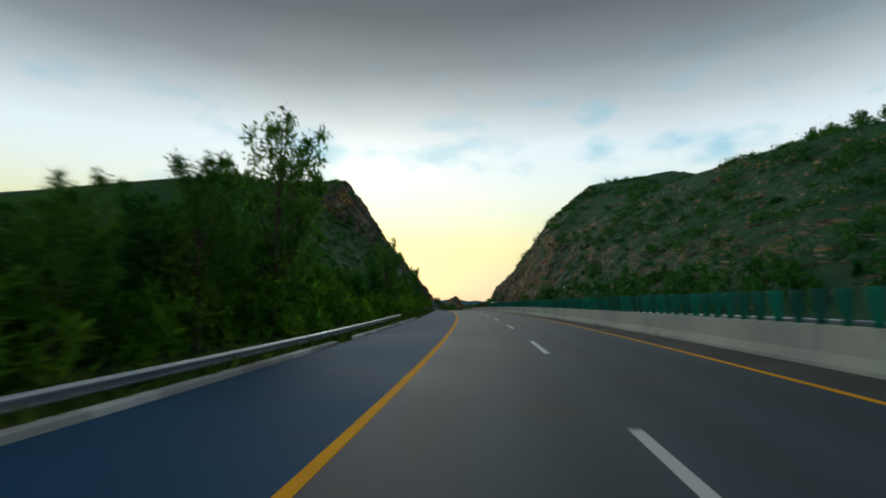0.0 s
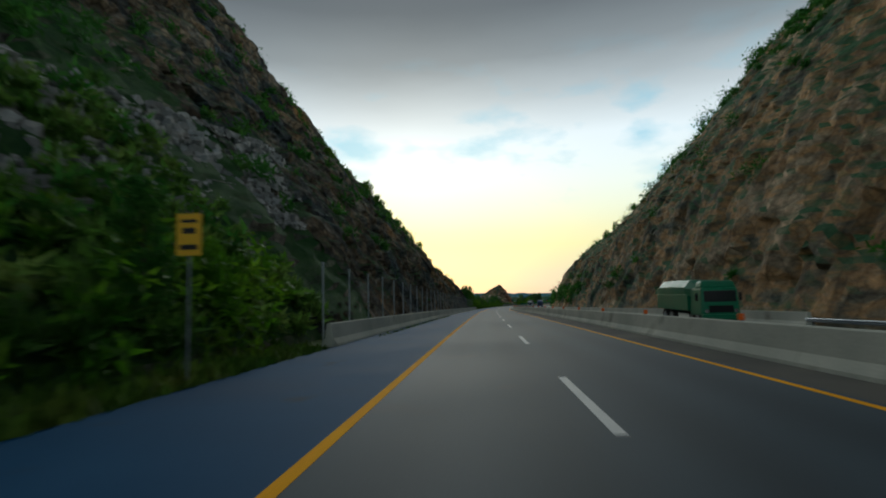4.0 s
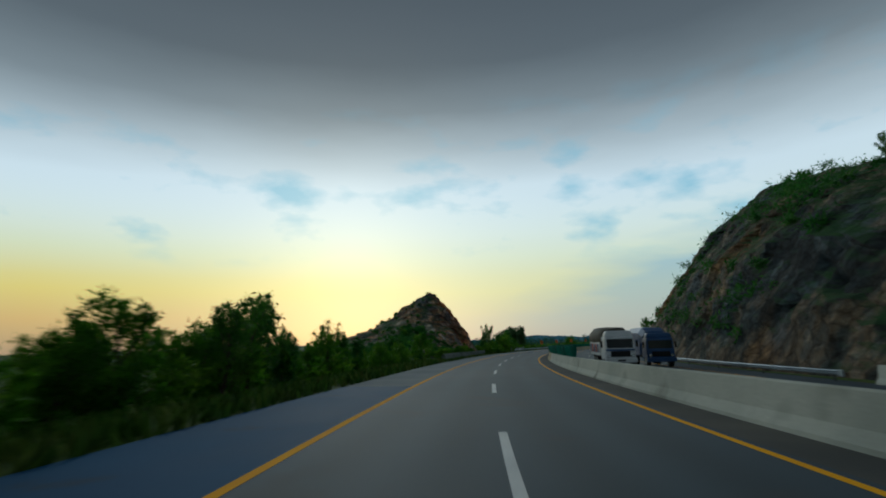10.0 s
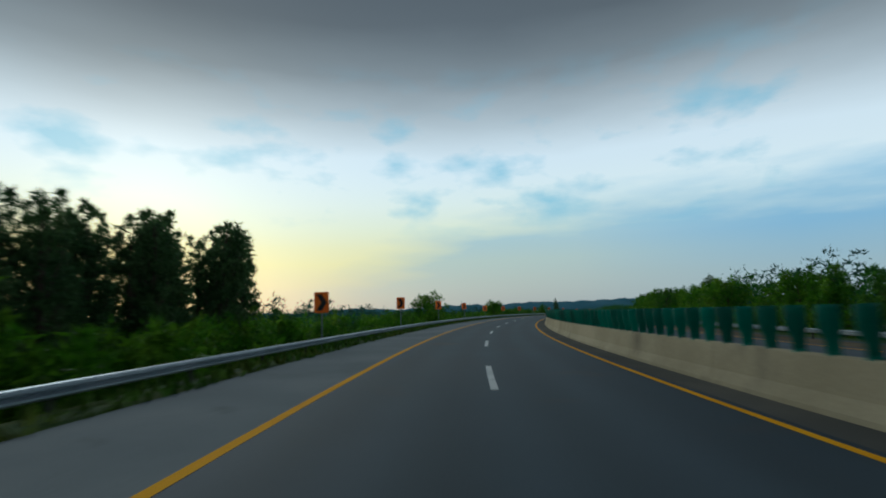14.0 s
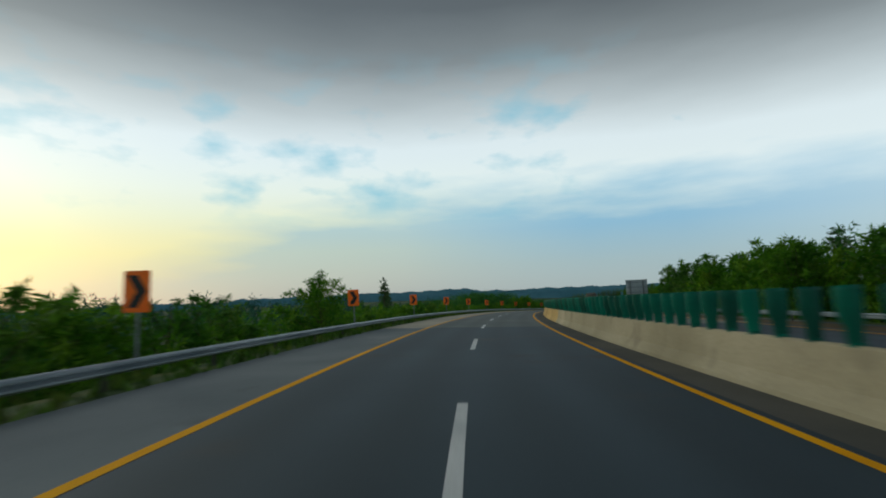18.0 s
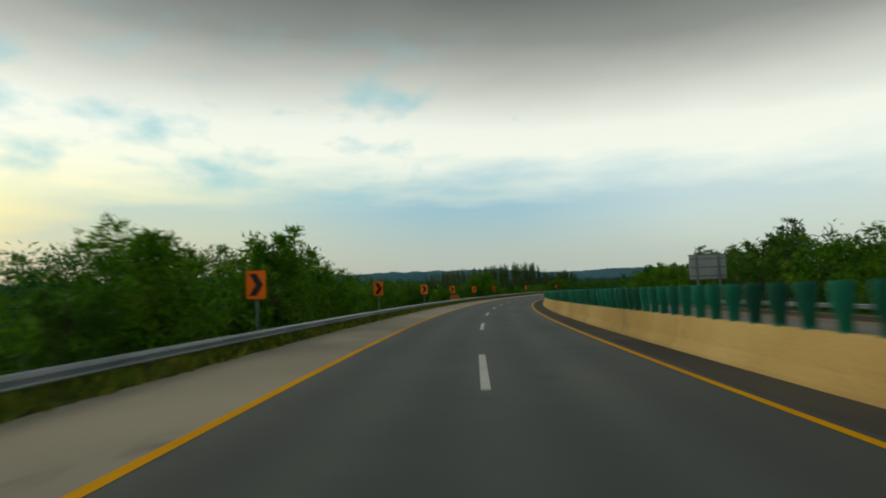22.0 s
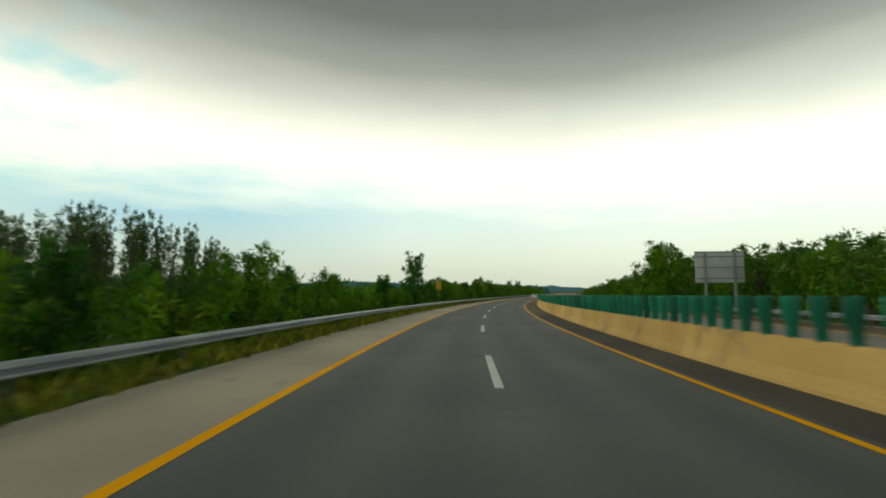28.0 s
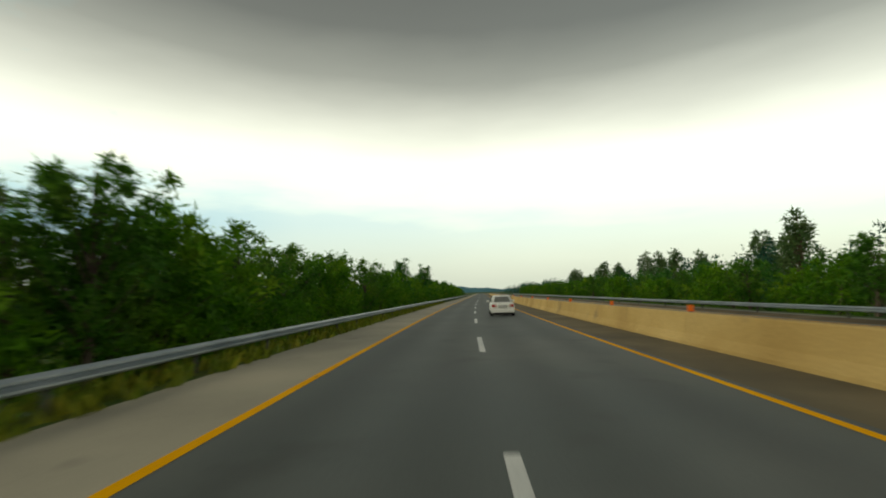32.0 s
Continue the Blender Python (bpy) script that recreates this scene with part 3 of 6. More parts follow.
def box(bm, lo, hi, bevel=0.0, taper=None):
    """A bevelled box from corner to corner; taper squeezes its top in x and y."""
    c = [(a + b) / 2 for a, b in zip(lo, hi)]
    d = [b - a for a, b in zip(lo, hi)]
    made = bmesh.ops.create_cube(bm, size=1.0, matrix=Matrix.Translation(c) @ Matrix.Diagonal((*d, 1)))["verts"]
    if taper:
        for v in made:
            if v.co.z > c[2]:
                v.co.x = c[0] + (v.co.x - c[0]) * taper[0]
                v.co.y = c[1] + (v.co.y - c[1]) * taper[1]
    if bevel:
        es = list({e for v in made for e in v.link_edges})
        bmesh.ops.bevel(bm, geom=es, offset=bevel, segments=2, profile=0.6, affect="EDGES")
    return bm


def boxes(*rows, bevel=0.0):
    bm = bmesh.new()
    for lo, hi in rows:
        box(bm, lo, hi, bevel)
    return bm


def tube(bm, a, b, r, r2=None, seg=10):
    a, b = Vector(a), Vector(b)
    d = b - a
    m = Matrix.Translation((a + b) / 2) @ d.to_track_quat("Z", "Y").to_matrix().to_4x4()
    bmesh.ops.create_cone(bm, cap_ends=True, segments=seg, radius1=r, radius2=r if r2 is None else r2, depth=d.length, matrix=m)
    return bm


def sweep(name, stations, profile, mat, closed=False, caps=False, smooth=False):
    """A mesh drawn along the road: profile gives (side, up) pairs, each a number or a function of s."""
    verts, n = [], len(profile)
    val = lambda f, s: f(s) if callable(f) else f
    for s in stations:
        for side, up in profile:
            verts.append(at(float(s), float(val(side, s)), float(val(up, s))))
    faces = []
    for i in range(len(stations) - 1):
        for j in range(n if closed else n - 1):
            k = (j + 1) % n
            faces.append((i * n + j, (i + 1) * n + j, (i + 1) * n + k, i * n + k))
    if caps:
        faces.append(tuple(range(n)))
        last = (len(stations) - 1) * n
        faces.append(tuple(last + j for j in reversed(range(n))))
    me = mesh_of(name, verts, faces, mat, smooth)
    if name == "road":
        sides = me.attributes.new("side", "FLOAT", "POINT")
        sides.data.foreach_set("value", [float(val(side, s)) for s in stations for side, up in profile])
    return me


def run(a, b, step):
    return np.linspace(a, b, max(2, int(round((b - a) / step)) + 1))


LEFT_LINE, RIGHT_LINE = -3.53, 3.99
edge_left = lambda s: float(np.interp(s, [-300, 20, 60, 150, 230, 300, 340, 400, 450, 800, 1060, 1900], [-7.9, -7.7, -7.5, -7.9, -7.9, -7.5, -7.6, -6.7, -6.7, -6.5, -6.05, -6.05]))
wall_mid = lambda s: float(np.interp(s, [-300, 30, 110, 180, 230, 280, 330, 380, 480, 630, 815, 990, 1060, 1130, 1900], [5.6, 5.6, 5.0, 5.6, 6.0, 5.6, 5.2, 5.35, 5.1, 5.0, 5.3, 5.3, 5.8, 6.0, 6.0]))
S0, S1 = -120, 1900

# ---------------------------------------------------------------- ground
def ground_sheet():
    n = 150
    us = np.linspace(-1, 1, n)
    xs = 250 + np.sign(us) * (np.abs(us) ** 2.2) * 4300
    ys = 500 + np.sign(us) * (np.abs(us) ** 2.2) * 4300
    X, Y = np.meshgrid(xs, ys)
    d = (X[..., None] - LINE_X[::6]) ** 2 + (Y[..., None] - LINE_Y[::6]) ** 2
    w = 1 / (d + 900) ** 2
    Z = (w * LINE_Z[::6]).sum(-1) / w.sum(-1) - 7.0 - 0.021 * np.maximum(X - 1000, 0)
    verts = np.stack([X, Y, Z], -1).reshape(-1, 3)
    faces = [(i * n + j, i * n + j + 1, (i + 1) * n + j + 1, (i + 1) * n + j) for i in range(n - 1) for j in range(n - 1)]
    ob = new("ground", mesh_of("ground", verts, faces, GROUND_MAT, True))
    tagged(ob, "dark green scrub plain reaching the horizon", "ground", kind="structure")


ground_sheet()


def fall_left(s):
    """How far the land beside the left edge drops below the road."""
    return float(np.interp(s, [-120, 40, 110, 340, 380, 430, 480, 520, 600, 760, 860, 960, 1100, 1900], [2.5, 1.2, 0, 0, 1.5, 0.3, 1.0, 3.0, 5.0, 5.0, 3.5, 3.0, 2.5, 2.5]))


def bank(name, side, label):
    """Land beside the road, from the shoulder outwards."""
    cols = [0.0, 0.5, 1.4, 2.6, 4, 6, 9, 14, 22, 34, 52, 80, 120, 160]
    stations = run(S0, S1, 4)
    verts = []
    for s in stations:
        for d in cols:
            if side < 0:
                lat = edge_left(s) - d
                up = -0.03 - fall_left(s) * min(max((d - 1.2) / 9, 0), 1) - 3.0 * min(max((d - 30) / 60, 0), 1)
            else:
                lat = 19.6 + d
                up = -0.05 - 1.2 * min(max((d - 1.5) / 8, 0), 1) - 3.0 * min(max((d - 30) / 60, 0), 1)
            if d > 0.6:
                up += 0.35 * noise.noise(Vector((s * 0.12, lat * 0.2, 3.0))) * min(d / 4, 1)
            verts.append(at(float(s), lat, up))
    n = len(cols)
    faces = [(i * n + j, i * n + j + 1, (i + 1) * n + j + 1, (i + 1) * n + j) for i in range(len(stations) - 1) for j in range(n - 1)]
    ob = new(name, mesh_of(name, verts, faces, VERGE_MAT, True))
    tagged(ob, label, "verge", kind="structure")
    return ob


bank("verge_left", -1, "rough grassy verge dropping away from the shoulder")
bank("verge_right", 1, "rough grassy land beyond the opposite carriageway")

# ---------------------------------------------------------------- carriageways
road = new("road", sweep("road", run(S0, 690, 4), [(LEFT_LINE - 0.1, 0), (-2.0, 0.0), (0, 0.0), (2.0, 0.0), (RIGHT_LINE + 0.25, 0)], ASPHALT))
tagged(road, "grey two-lane motorway asphalt with worn wheel tracks", "road", kind="structure")
road3 = new("road_later", sweep("road", run(690, S1, 4), [(LEFT_LINE - 0.1, 0), (-2.0, 0.0), (0, 0.0), (2.0, 0.0), (RIGHT_LINE + 0.25, 0)], ASPHALT_PALE))
tagged(road3, "two-lane motorway asphalt in a brightened tone", "road", kind="structure")
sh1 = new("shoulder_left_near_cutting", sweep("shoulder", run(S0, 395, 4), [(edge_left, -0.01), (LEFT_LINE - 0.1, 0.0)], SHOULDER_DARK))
tagged(sh1, "dark asphalt hard shoulder tinted sky blue", "shoulder", kind="structure")
sh4 = new("shoulder_left_by_knoll", sweep("shoulder", run(395, 690, 4), [(edge_left, -0.01), (LEFT_LINE - 0.1, 0.0)], SHOULDER_GREY))
tagged(sh4, "bluish grey hard shoulder with sheen in its colour and dusty edge", "shoulder", kind="structure")
sh2 = new("shoulder_left", sweep("shoulder", run(690, S1, 4), [(edge_left, -0.01), (LEFT_LINE - 0.1, 0.0)], SHOULDER_PALE))
tagged(sh2, "pale beige hard shoulder with dusty edge", "shoulder", kind="structure")
sh3 = new("shoulder_median", sweep("shoulder", run(S0, 1060, 4), [(RIGHT_LINE + 0.25, 0), (lambda s: wall_mid(s) + 0.1, 0.0)], SHOULDER_INNER))
tagged(sh3, "narrow dusty inner shoulder along the median wall", "shoulder", kind="structure")
sh5 = new("shoulder_median_sandy", sweep("shoulder", run(1060, S1, 4), [(RIGHT_LINE + 0.25, 0), (lambda s: wall_mid(s) + 0.1, 0.0)], SHOULDER_SANDY))
tagged(sh5, "sandy inner shoulder along the median wall", "shoulder", kind="structure")
sh6 = new("shoulder_far", sweep("shoulder", run(470, S1, 4), [(16.3, 0.006), (18.5, 0.006)], SHOULDER_FAR))
tagged(sh6, "brown dusty outer shoulder of the opposite carriageway", "shoulder", kind="structure")
road2 = new("opposite_road", sweep("road", run(S0, 690, 4), [(lambda s: wall_mid(s) + 0.5, 0), (12.0, 0), (19.6, -0.02)], ASPHALT))
tagged(road2, "grey asphalt of the opposite carriageway", "road", kind="structure")
road4 = new("opposite_road_later", sweep("road", run(690, S1, 4), [(lambda s: wall_mid(s) + 0.5, 0), (12.0, 0), (19.6, -0.02)], ROAD_FAR))
tagged(road4, "pale asphalt of the opposite carriageway", "road", kind="structure")


def line(name, a, b, side, width, mat, parent, up=0.005):
    return part(name, sweep(name, run(a, b, 3), [(side - width / 2, up), (side + width / 2, up)], mat), mat, parent)


line("edge_line", S0, S1, LEFT_LINE, 0.18, YELLOW, road)
line("edge_line", S0, S1, RIGHT_LINE, 0.16, YELLOW, road)
line("edge_line", S0, S1, 8.0, 0.16, YELLOW, road2)
line("edge_line", S0, S1, 15.6, 0.16, YELLOW, road2)
# open joint between the shoulder and the road towards the end of the drive
joint = []
for s in run(1124, 1164, 0.8):
    w = min((s - 1123) / 60, (1165 - s) / 60, 0.04) + 0.03 * (noise.noise(Vector((s * 0.5, 3.0, 0))) + 0.3 * noise.noise(Vector((s * 1.7, 9.0, 0))))
    side = LEFT_LINE - 0.24 + 0.03 * noise.noise(Vector((s * 0.3, 1.0, 0)))
    joint += [at(float(s), side - max(w, 0.015), 0.006), at(float(s), side + max(w, 0.015), 0.006)]
part("shoulder_joint", mesh_of("shoulder_joint", joint, [(2 * i, 2 * i + 1, 2 * i + 3, 2 * i + 2) for i in range(len(joint) // 2 - 1)], SEAM), SEAM, sh2)
for i in range(-6, 140):
    line("lane_dash", 13.5 * i, 13.5 * i + 4.7, 0.0, 0.17, WHITE_PAINT, road, 0.006)
    if i % 2 == 0 and i < 100:
        line("lane_dash", 13.5 * i, 13.5 * i + 4.7, 11.8, 0.15, WHITE_PAINT, road2, 0.006)

# ---------------------------------------------------------------- hills
def hill(name, label, stations, lats, heights, s_step, cells, mat, rough, seed, reach=None):
    """A hillside: heights over the road at (s, side), with broken rock relief."""
    H = np.array(heights, float)
    ss = run(*(reach or (stations[0], stations[-1])), s_step)
    u = np.concatenate([np.linspace(i, i + 1, n, endpoint=False) for i, n in enumerate(cells)] + [[len(cells)]])
    cols = np.interp(u, range(len(lats)), lats)
    verts = []
    away = -1 if lats[-1] < lats[0] else 1
    for s in ss:
        prof = [np.interp(s, stations, H[:, j]) for j in range(len(lats))]
        for lat, z in zip(cols, np.interp(u, range(len(lats)), prof)):
            p = at(float(s), float(lat), float(z))
            q = Vector((s, lat, z)) + Vector((seed, 0, 0))
            steep = min(max(z, 0) / 4.0, 1.0)
            ridge = 1 - abs(noise.noise(q * 0.09)) * 2
            crag = noise.fractal(Vector((q.x * 0.22, q.y * 0.22, q.z * 0.26)), 0.7, 2.1, 5)
            k = rough * steep
            push = k * (0.9 * (ridge - 0.75) + 0.8 * crag)
            for scale, tall, amount in ((0.22, 0.7, 1.5), (0.55, 0.75, 0.7), (1.3, 0.85, 0.3)):
                near, where = noise.voronoi(Vector((q.x * scale + q.z * scale * 0.18, q.y * scale * 0.7, q.z * scale * tall)))
                push += k * amount * (noise.cell(where[0] * 7.3) * 0.5 + 0.35 * (near[0] - 0.4))
            a = float(heading(s))
            p[0] += away * push * math.cos(a)
            p[1] += away * push * math.sin(a)
            p[2] += k * (0.8 * noise.noise(q * 0.15) + 0.55 * noise.noise(q * 0.55))
            if z <= 0.01:
                p[2] -= 1.0
            verts.append(p)
    n = len(u)
    if away < 0:
        faces = [(i * n + j, (i + 1) * n + j, (i + 1) * n + j + 1, i * n + j + 1) for i in range(len(ss) - 1) for j in range(n - 1)]
    else:
        faces = [(i * n + j, i * n + j + 1, (i + 1) * n + j + 1, (i + 1) * n + j) for i in range(len(ss) - 1) for j in range(n - 1)]
    ob = new(name, mesh_of(name, verts, faces, mat))
    tagged(ob, label, "hillside", kind="structure")
    return ob


LEFT_S = [20, 60, 90, 120, 141, 165, 190, 215, 235, 255, 285, 310, 325, 331, 338, 346, 356]
LEFT_LATS = [-9.6, -14, -30, -50, -85, -170, -250]
LEFT_H = [[0, 0, 1, 4.9, 8.9, 9.9, -14], [0, 0.3, 3.9, 9.9, 14.8, 14.8, -14], [0, 0.5, 5.8, 11.7, 16.5, 16.6, -14], [0, 1.1, 8.7, 15.4, 21, 22, -14], [0, 1.8, 12.5, 22.9, 25.9, 26.6, -14], [0, 3.1, 17.3, 28.5, 32, 31.5, -14],
          [0, 5.8, 22.1, 36.8, 50.2, 43.3, -14], [0, 8.3, 27, 52.3, 54.1, 42.1, -14], [0, 10.5, 29, 59.9, 56.2, 42.8, -14], [0, 8.0, 28.6, 55.3, 54.6, 39.6, -14], [0, 7.5, 29.2, 45.7, 44.3, 30, -14],
          [0, 8.4, 26, 33, 29.5, 18.1, -14], [0, 8.6, 19.1, 22.8, 19.3, 10.1, -14], [0, 4, 15.2, 18.2, 15.2, 8.1, -14], [0, 0.5, 9.8, 14, 12.1, 6, -14], [0, 0, 4.9, 9, 8, 4, -14], [0, 0, 0, 0, 0, 0, -14]]
hill("hillside_left", "high brown rock cutting with scrub on its brow", LEFT_S, LEFT_LATS, LEFT_H, 0.5, (28, 60, 40, 14, 5, 4), ROCK_L, 0.85, 5.0, (192, 356))
hill("grassy_slope_left", "grassy rubble slope with scrub before the cutting", LEFT_S, LEFT_LATS, LEFT_H, 1.2, (10, 30, 26, 20, 8, 4), GRASSY_L, 0.6, 5.0, (20, 193))
RIGHT_S = [-40, 20, 70, 120, 165, 200, 235, 260, 290, 325, 375, 395, 425, 470, 500, 545]
RIGHT_LATS = [20.6, 27, 35, 46, 62, 100, 160]
RIGHT_H = [[0, 0.9, 1.7, 3.6, 5.8, 8.8, -12], [0, 1.8, 4.5, 8.3, 14.7, 23.6, -12], [0, 3.7, 11.2, 17.5, 27, 36.9, -12], [0, 5.6, 13.6, 21.3, 34.3, 43.2, -12], [0, 8.7, 20.7, 29.5, 38.4, 45.9, -12], [0, 14, 29.5, 38.8, 44.9, 52.6, -12],
           [0, 16.6, 29.7, 43.4, 57.6, 64.7, -12], [0, 16.1, 26.9, 37.9, 53.5, 59.6, -12], [0, 14.4, 22.6, 34.7, 44.5, 48.3, -12], [0, 15.7, 21.9, 28.3, 36.9, 39.7, -12], [0, 13.7, 22.5, 29.1, 31, 29.5, -12], [0, 6.3, 12.6, 17.6, 20.1, 21.1, -12],
           [0, 12, 17.9, 21, 24.1, 26.6, -12], [0, 10.5, 21.3, 29, 26.5, 27.7, -12], [0, 4.1, 11.3, 18.3, 19.7, 19.4, -12], [0, 0, 0, 1, 1, 0, -12]]
hill("hillside_right", "tan and green cut slope beside the opposite carriageway", RIGHT_S, RIGHT_LATS, RIGHT_H, 1.0, (24, 32, 28, 22, 10, 6), ROCK_R, 0.6, 41.0, (-40, 396))
hill("hillside_right_end", "dark brown end of the slope with scrub", RIGHT_S, RIGHT_LATS, RIGHT_H, 1.0, (24, 32, 28, 22, 10, 6), ROCK_L, 0.6, 41.0, (395, 545))
KNOLL_S = [430, 445, 452, 458, 463, 468, 472, 476, 480, 484, 488, 492, 497]
KNOLL_LATS = [-8.8, -10.5, -13, -16, -20, -26, -42]
KNOLL_H = [[0, 0, 0.3, 0.5, 0.5, 0.3, 0], [0, 0.7, 1.6, 2.2, 2.3, 1.6, 0], [0, 1.2, 2.5, 3.4, 3.6, 2.6, 0], [0, 1.7, 3.5, 4.8, 5.2, 4, 0], [0, 2.4, 4.8, 6.3, 7.0, 6, 0],
           [0, 2.9, 6.0, 8.4, 9.7, 8, 0], [0, 1.9, 6.2, 9.9, 12.2, 9, 0], [0, 0, 4.0, 9.2, 13.2, 10, 0], [0, 0, 0.3, 7.4, 12.2, 10, 0], [0, 0, 0, 2.2, 10.4, 9, 0],
           [0, 0, 0, 0, 7.4, 8, 0], [0, 0, 0, 0, 2.6, 4.6, 0], [0, 0, 0, 0, 0, 0, 0]]
hill("rock_knoll", "rust-brown rock knoll standing behind a low wall", KNOLL_S, KNOLL_LATS, KNOLL_H, 0.35, (14, 22, 24, 22, 14, 8), ROCK_K, 0.9, 83.0)


def lift(tab_s, tab_lat, tab_h, s, lat):
    """Height of a hill's plan at a place."""
    H = np.array(tab_h, float)
    order = np.argsort(tab_lat)
    prof = [np.interp(s, tab_s, H[:, j]) for j in range(len(tab_lat))]
    return float(np.interp(lat, np.array(tab_lat)[order], np.array(prof)[order]))


def land(s, lat):
    """Height of the land over the road's plan at a place beside the road."""
    if lat < 0:
        d = edge_left(s) - lat
        z = -fall_left(s) * min(max((d - 1.2) / 9, 0), 1) - 3.0 * min(max((d - 30) / 60, 0), 1)
        for tab in ((LEFT_S, LEFT_LATS, LEFT_H), (KNOLL_S, KNOLL_LATS, KNOLL_H)):
            if tab[0][0] < s < tab[0][-1] and lat > tab[1][-1]:
                z = max(z, lift(*tab, s, lat))
    else:
        d = lat - 19.6
        z = -1.2 * min(max((d - 1.5) / 8, 0), 1) - 3.0 * min(max((d - 30) / 60, 0), 1)
        if RIGHT_S[0] < s < RIGHT_S[-1] and lat < 160:
            z = max(z, lift(RIGHT_S, RIGHT_LATS, RIGHT_H, s, lat))
    return z


def ridge_backdrop(name, az0, az1, dist, lo, hi, label, seed):
    """A far wooded ridge, drawn from the middle of the drive."""
    n = 900
    verts = []
    for i in range(n + 1):
        a = radians(az0 + (az1 - az0) * i / n)
        env = math.sin(math.pi * i / n) ** 0.8
        top = lo + (hi - lo) * env * (0.6 + 0.5 * noise.noise(Vector((i * 0.013, seed, 0))) + 0.12 * noise.noise(Vector((i * 0.08, seed, 4))))
        top += 5.0 * abs(noise.noise(Vector((i * 0.37, seed, 9)))) + 3.0 * noise.noise(Vector((i * 0.9, seed, 2)))
        for r, z in ((dist, -80), (dist + 60, -80 + (top + 80) * 0.7), (dist + 160, top), (dist + 400, -90)):
            verts.append((250 - math.sin(a) * r, 520 + math.cos(a) * r, z))
    faces = [(i * 4 + j, i * 4 + j + 1, i * 4 + j + 5, i * 4 + j + 4) for i in range(n) for j in range(3)]
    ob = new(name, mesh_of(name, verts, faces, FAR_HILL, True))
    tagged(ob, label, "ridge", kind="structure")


ridge_backdrop("backdrop_ridge", 44, -84, 1900, -50, 26, "long wooded ridge on the horizon, painted haze blue", 1.0)
ridge_backdrop("backdrop_ridge_east", -50, -150, 2300, -78, -44, "low ridge at the end of the road, painted haze blue", 7.0)

# ---------------------------------------------------------------- walls and rails along the road
def wall_thing(name, label, a, b, foot, mat, height, kind="structure", section=12.0, flip=1):
    """A safety-shape concrete wall in cast sections; flip -1 turns its sloping face to the right."""
    ob = thing(name, label, "barrier", kind=kind)
    f = lambda d: (lambda s: foot(s) + flip * d)
    prof = [(f(0), -0.05), (f(0.02), 0.09), (f(0.17), 0.32), (f(0.25), height - 0.03), (f(0.28), height), (f(0.42), height),
            (f(0.45), height - 0.03), (f(0.53), 0.32), (f(0.68), 0.09), (f(0.70), -0.05)]
    s = a
    while s < b - 1:
        e = min(s + section, b)
        use = mat(s) if callable(mat) else mat
        part("wall_section", sweep("wall_section", run(s + 0.012, e - 0.012, 3), prof, use, closed=True, caps=True), use, ob)
        s = e
    return ob


wall_thing("median_wall", "long concrete median barrier, colour cast tinting it grey then sandy, with a sloping foot", -60, 1500, wall_mid, lambda s: CONCRETE_GREY if s < 425 else CONCRETE_MID if s < 690 else CONCRETE, 0.93)
wall_thing("cutting_wall_left", "grey concrete barrier at the foot of the rock cutting", 176, 332.5, lambda s: edge_left(s) + 0.1, CONCRETE_GREY, 0.95, flip=-1)
wall_thing("cutting_wall_right", "grey concrete barrier below the far cut slope", 190, 400, lambda s: 19.0, CONCRETE_GREY, 0.95)
wall_thing("knoll_wall", "low weathered concrete wall in front of the knoll", 432, 471, lambda s: -7.0 - 0.02 * max(s - 450, 0), CONCRETE_OLD, 0.86, flip=-1)


def guard_rail(name, label, a, b, side, face, step=4.0, block=12.0, top=0.72):
    """Corrugated beam on posts; face +1 looks to the right."""
    ob = thing(name, label, "guardrail", kind="structure")
    sd = side if callable(side) else (lambda s: side)
    f = lambda d: (lambda s: sd(s) + face * d)
    wave = [(0.0, 0.0), (0.045, -0.017), (0.082, -0.05), (0.082, -0.085), (0.03, -0.11), (0.0, -0.13), (0.03, -0.15), (0.082, -0.175), (0.082, -0.21), (0.045, -0.243), (0.0, -0.26)]
    high = top if callable(top) else (lambda s: top)
    over = lambda z: (lambda s: high(s) + z)
    prof = [(f(d), over(z)) for d, z in wave] + [(f(d - 0.012), over(z)) for d, z in reversed(wave)]
    s = a
    while s < b - 1:
        e = min(s + block, b)
        part("beam", sweep("beam", run(s, e + 0.05, 3), prof, STEEL, closed=True, caps=True), STEEL, ob)
        s = e
    bm = boxes(((-0.06, -0.05, -1.3), (0.0, 0.05, -0.02)), ((-0.015, -0.07, -0.28), (0.05, 0.07, -0.04)), bevel=0.006)
    me = bpy.data.meshes.new("post")
    bm.to_mesh(me)
    bm.free()
    me.materials.append(RAIL_POST)
    s = a + 0.6
    while s < b:
        p = part("post", me, RAIL_POST, ob)
        p.matrix_basis = spot(s, sd(s) - face * 0.055, high(s)) @ Matrix.Rotation(0 if face > 0 else math.pi, 4, "Z")
        s += step
    # turned-down end piece
    bm = bmesh.new()
    m0 = spot(a, sd(a) + face * 0.03, 0)
    box(bm, (-0.05, -0.35, high(a) - 0.33), (0.06, 0.05, high(a) + 0.02), 0.03)
    bm.transform(m0)
    part("end_piece", bm, STEEL, ob)
    return ob


